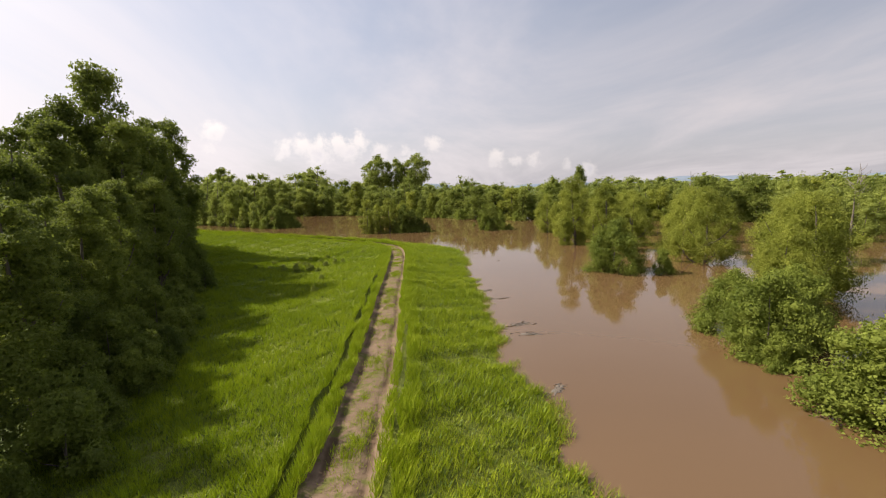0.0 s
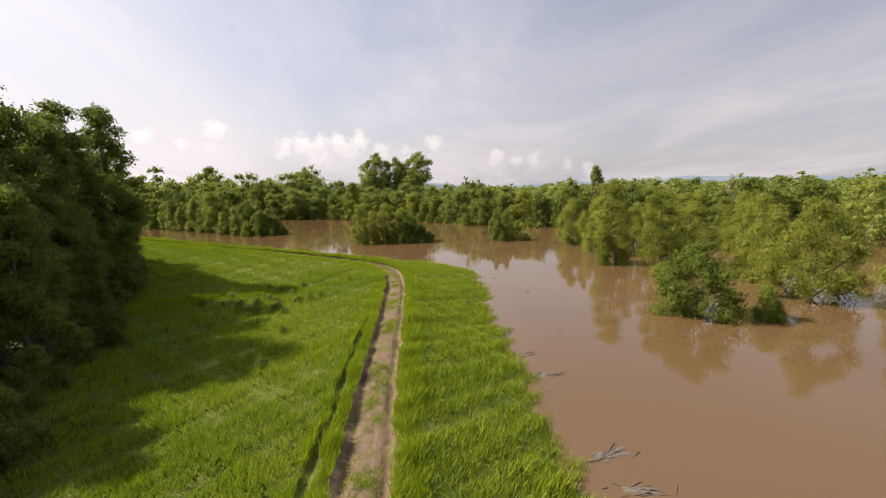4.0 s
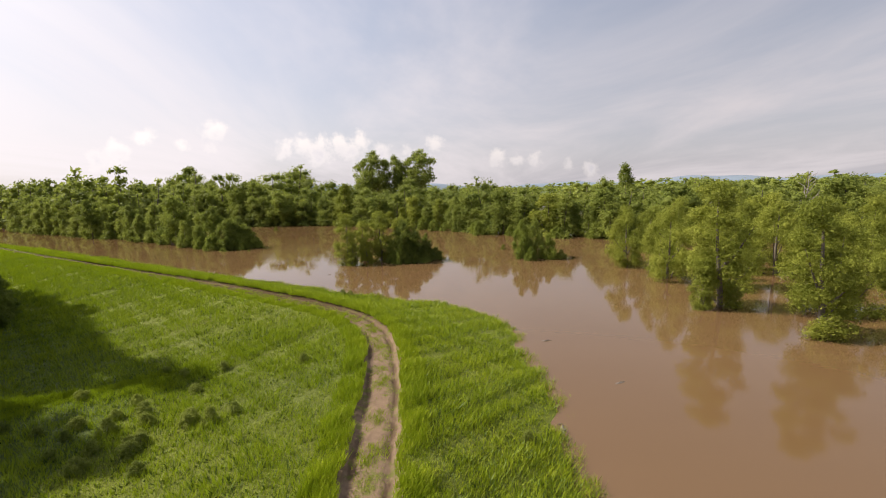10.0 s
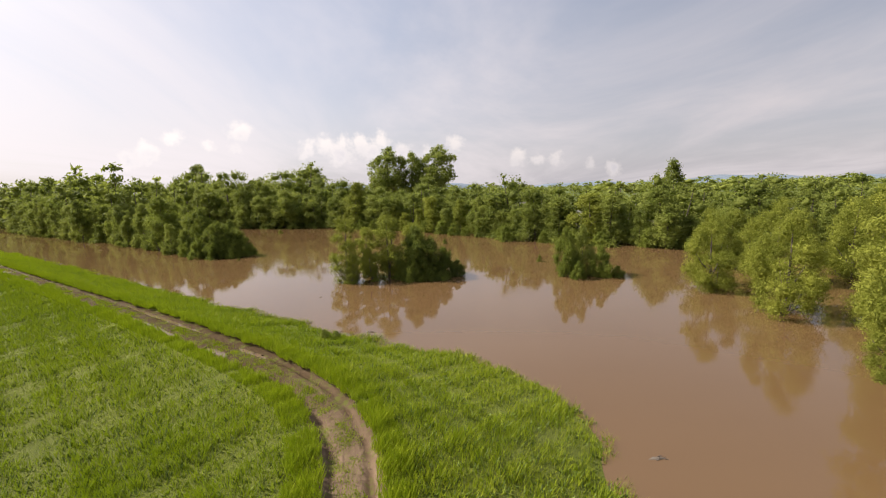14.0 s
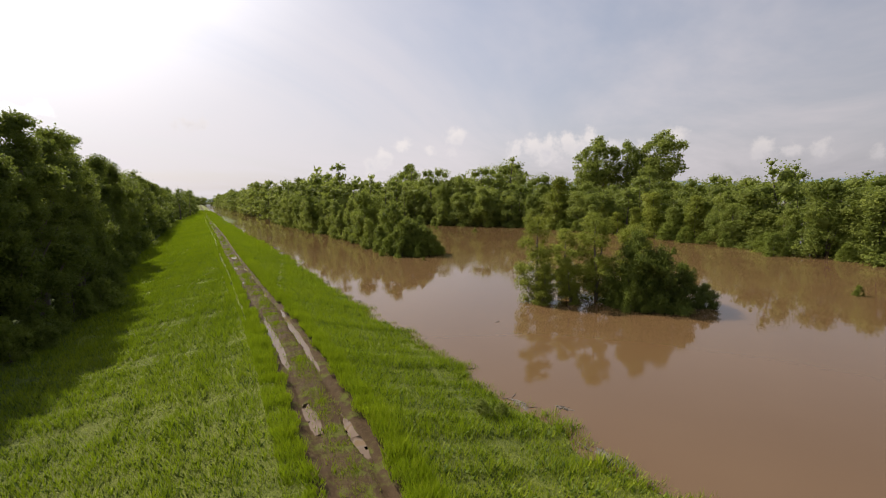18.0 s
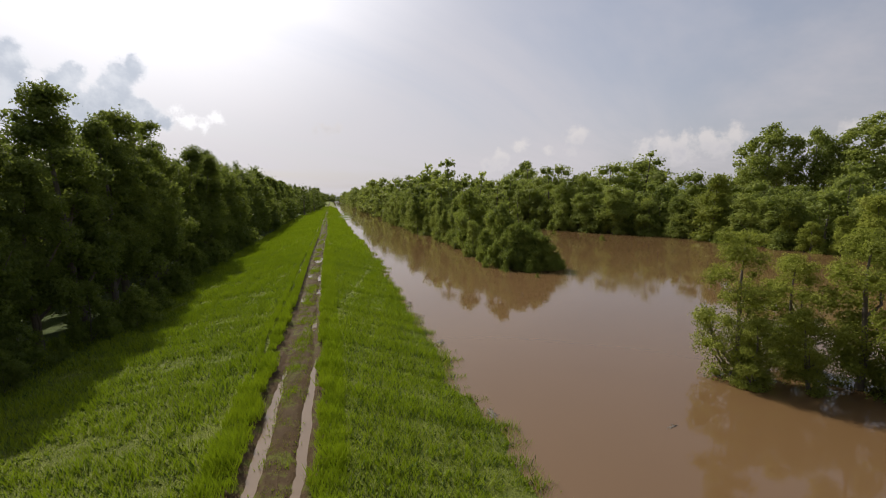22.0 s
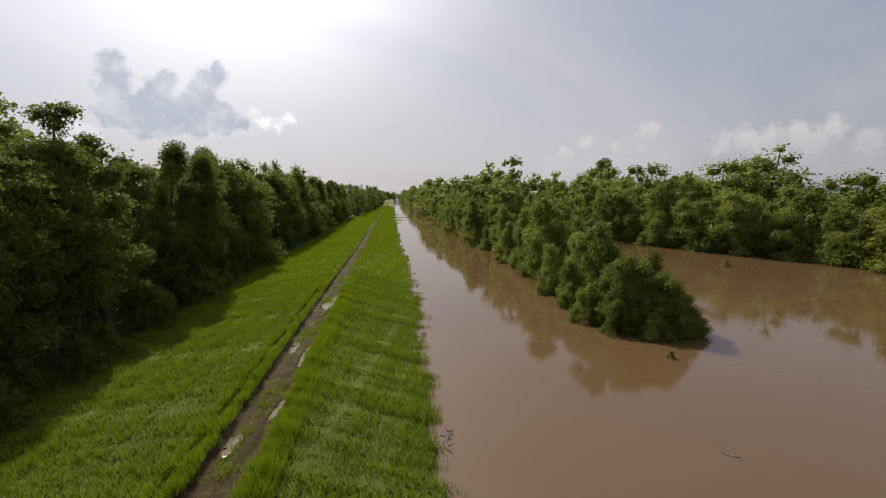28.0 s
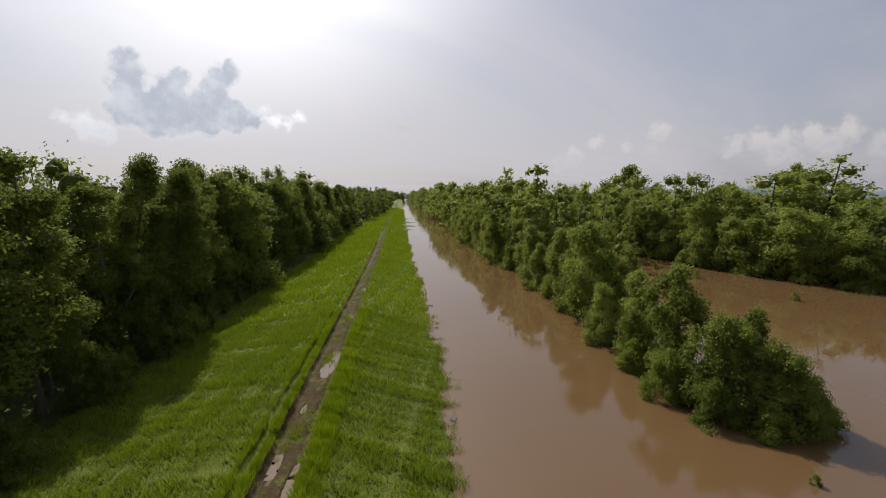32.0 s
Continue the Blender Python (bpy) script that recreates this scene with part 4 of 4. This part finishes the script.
grass("grass", CORNER, MIDWAY, 370000, 0.40, 0.021, 5, 1.3, 0.085)
grass("grass", START, MIDWAY, 130000, 0.46, 0.024, 8, 1.12, 0.0, 2.7)
grass("clover", START, MIDWAY, 170000, 0.24, 0.055, 9, 2.2, 0.0, None, 0.9, CLOVER, "low dark green weeds among the grass")
grass("grass", MIDWAY, station(184, -201), 90000, 0.5, 0.07, 4, 1.1, 0.03)
grass("grass", station(184, -201), station(354, -473), 60000, 0.6, 0.16, 6, 0.7, 0.05)

# ---- puddles in the ruts ----


def puddle(s0, reach, off, half):
    """A level sheet of water that fills a hollow of a rut to its brim."""
    s = np.linspace(s0 - reach * 1.12, s0 + reach * 1.12, 24)
    k = np.clip(np.searchsorted(ALONG, s), 0, len(TRACK) - 1)
    mid = off + 0.16 * rough(ALONG[k], ALONG[k] * 0.3, 3.0)
    w = half * 1.45 * np.sqrt(np.clip(1.02 - np.linspace(-1, 1, len(s)) ** 2, 0.0, 1))
    rows = [np.c_[TRACK[k] + SIDE[k] * (mid + w * q)[:, None], np.full(len(s), CREST - 0.188)] for q in (-1, 0, 1)]
    ob = new("puddle", mesh_of("puddle", np.stack(rows, 1).reshape(-1, 3), grid_faces(len(s), 3), PUDDLE))
    return tagged(ob, "shallow brown puddle in a muddy wheel rut", "puddle", "puddles in the ruts", "structure")


for hollow in PUDDLES:
    puddle(*hollow)

# ---- distance ----
HILL, n, s = material("far_hills", 1.0)
# distance haze is put into the hills' colour as a pale blue
n.put(s.inputs["Base Color"], n.mix(n.noise(place_of(n), 0.004, 4), (0.13, 0.17, 0.22), (0.17, 0.21, 0.26)))
turn = np.radians(np.linspace(-60, 75, 220))
ridge = 34 + 12 * np.sin(turn * 9) + 14 * np.sin(turn * 23 + 1) + 6 * np.sin(turn * 61) + 16 * np.exp(-((np.degrees(turn) - 14) / 9) ** 2)
ring = [np.stack([-np.sin(turn) * q, np.cos(turn) * q, h], 1) for q, h in ((4100, 0 * ridge - 5), (4180, ridge * 0.7), (4260, ridge), (4350, ridge * 0 - 5))]
hills = new("backdrop", mesh_of("backdrop", np.stack(ring, 1).reshape(-1, 3), grid_faces(len(turn), 4), HILL))
tagged(hills, "low hills on the horizon, coloured blue for haze", "hills", kind="structure")

# ---- small things ----
random.seed(11)
rng = np.random.default_rng(11)


def snag(x, y, high, lean, label):
    """A dead tree: a bare pale trunk with a few broken limbs."""
    root = new("dead_tree")
    root.matrix_basis = Matrix.Translation((x, y, float(height([x], [y])[0])))
    at = lambda h: np.array([lean * h * h / high / high + 0.2 * np.sin(h), 0.15 * np.cos(h * 0.8), h])  # noqa: E731
    hs = np.linspace(0, high, 10)
    piece = new("trunk", mesh_of("trunk", *tube([at(h) for h in hs], 0.28 * (1 - 0.85 * hs / high), 7), DEADWOOD))
    piece.parent = root
    for i in range(9):
        h = high * (0.45 + 0.055 * i)
        a = rng.random() * 6.28
        size = (high - h) * 0.35 + 0.8
        tip = at(h) + [np.cos(a) * size, np.sin(a) * size, size * 0.9]
        mid = (at(h) + tip) / 2 + rng.normal(size=3) * 0.15
        twig = new("limb", mesh_of("limb", *tube([at(h), mid, tip, tip + [0.2, 0.1, 0.5]], [0.09, 0.06, 0.035, 0.012], 5), DEADWOOD))
        twig.parent = root
    return tagged(root, label, "dead tree", "dead trees")


for x, y, high, lean in ((-109, 312, 24, 1.0), (84, 128, 17, 0.5), (108, 92, 17, -0.6), (111, 97, 15.5, 0.8)):
    snag(x, y, high, lean, "bare grey dead tree among the flooded woods")


def driftwood(x, y, turn, size, count):
    """Broken twigs lying on the water, each a piece of its own."""
    root = new("driftwood")
    root.matrix_basis = pose(x, y, 0.0, 0, 0, turn)
    turn_ = np.linspace(0, 2 * np.pi, 22)[:-1]
    brim = size * (0.55 + 0.3 * rough(turn_ * 2, turn_ * 3 + x, 1.0) + 0.12 * np.sin(turn_ * 5 + y))
    rim = np.stack([np.cos(turn_) * brim, np.sin(turn_) * brim * 0.30, 0 * turn_], 1)
    v = np.concatenate([rim + [0, 0, -0.02], rim * 0.9 + [0, 0, 0.012], rim * 0.45 + [0, 0, 0.03]])
    q = np.arange(21)
    f = np.concatenate([np.stack([q + 21 * k, (q + 1) % 21 + 21 * k, (q + 1) % 21 + 21 * (k + 1), q + 21 * (k + 1)], 1) for k in (0, 1)])
    f = np.concatenate([np.concatenate([f[:, :3], f[:, [0, 2, 3]]]), [(42, 42 + k, 43 + k) for k in range(1, 20)]])
    new("leaf_litter", mesh_of("leaf_litter", v, f, BARK)).parent = root
    for i in range(count * 2):
        c = rng.normal(size=2) * [size * 0.35, size * 0.12]
        a = rng.normal() * 0.7
        half = size * rng.uniform(0.06, 0.28)
        way_ = np.array([np.cos(a), np.sin(a), 0])
        mid = np.array([c[0], c[1], 0.01])
        thick = rng.uniform(0.01, 0.03)
        path = [mid - way_ * half, mid + [0, 0.06 * half, 0.02], mid + way_ * half + [0, 0, rng.uniform(0, 0.08)]]
        twig = new("twig", mesh_of("twig", *tube(path, [thick, thick, thick * 0.4], 5), BARK))
        twig.parent = root
    return tagged(root, "dark wet twigs drifting near the bank", "driftwood", "driftwood at the bank")


DRIFT = ((8.2, 17.0, 20, 2.8, 12), (8.6, 14.4, -10, 2.2, 8), (7.0, 26.6, 10, 2.6, 10), (6.4, 30.5, 40, 2.2, 9), (5.8, 36, 70, 2.0, 8), (4.8, 46, 80, 1.2, 5), (8.4, 4, 60, 2.0, 8),
         (-8.8, 77.4, -28, 2.4, 10), (-14.5, 80.8, -30, 2.0, 8), (-12.0, 81.4, -10, 1.3, 4), (-20.6, 84.8, -30, 1.8, 7), (-30.0, 90.6, -32, 1.6, 6), (-41, 97.6, -30, 1.8, 7), (-47.8, 101.6, -60, 1.6, 6),
         (-53.2, 105.0, -40, 2.2, 9), (-60, 109, -35, 1.6, 6), (-70, 115.6, -35, 1.8, 7), (-90, 128.6, -35, 1.6, 6), (-100, 135, -35, 1.8, 6), (7.2, 61, 10, 1.0, 3), (10.5, 52, 20, 0.9, 2), (-41.5, 116, 15, 0.8, 2), (-22, 96, 70, 0.8, 2))
for x, y, turn, size, count in DRIFT:
    driftwood(x, y, turn, size * 0.78, count)

# dark broad-leaved weeds in the hollow and on the slopes
for x, y, high, wide in [(-15.6, 45.6, 0.9, 0.8), (-14.6, 46.4, 0.5, 0.9)] + [(-20.5 + rng.normal() * 2.2, 44.5 + rng.normal() * 1.6, rng.uniform(0.3, 0.7), rng.uniform(0.9, 1.4)) for _ in range(16)] \
        + [(-24 + rng.normal() * 4, 50 + rng.normal() * 3, rng.uniform(0.25, 0.55), 1.2) for _ in range(10)] + [(-14.5, 34, 0.5, 1), (-12.6, 53, 0.45, 1), (-13, 26, 0.6, 1), (2.4, 44, 0.4, 1.1), (-15.5, 77.6, 0.7, 1.0), (-14.6, 78.2, 0.5, 1.0)]:
    z = float(height([x], [y])[0])
    plant("weed", "under", x, y, z + high + 0.35, wide, LEAF, "dark leafy weed growing in the grass", "weed", "weeds on the levee")
# saplings that stand alone in the flood
for x, y, high in ((-50.4, 128.4, 0.8), (-62.5, 131.0, 0.9), (11.0, 121, 1.4), (-8.0, 150, 1.6), (-30, 172, 1.6), (-66, 186, 1.8), (-85, 194, 2.0), (-96, 198, 1.8)):
    plant("sapling", "under", x, y, high, 0.5, LEAF_SHRUB, "small leafy sapling poking out of the flood", "sapling", "saplings in the flood")
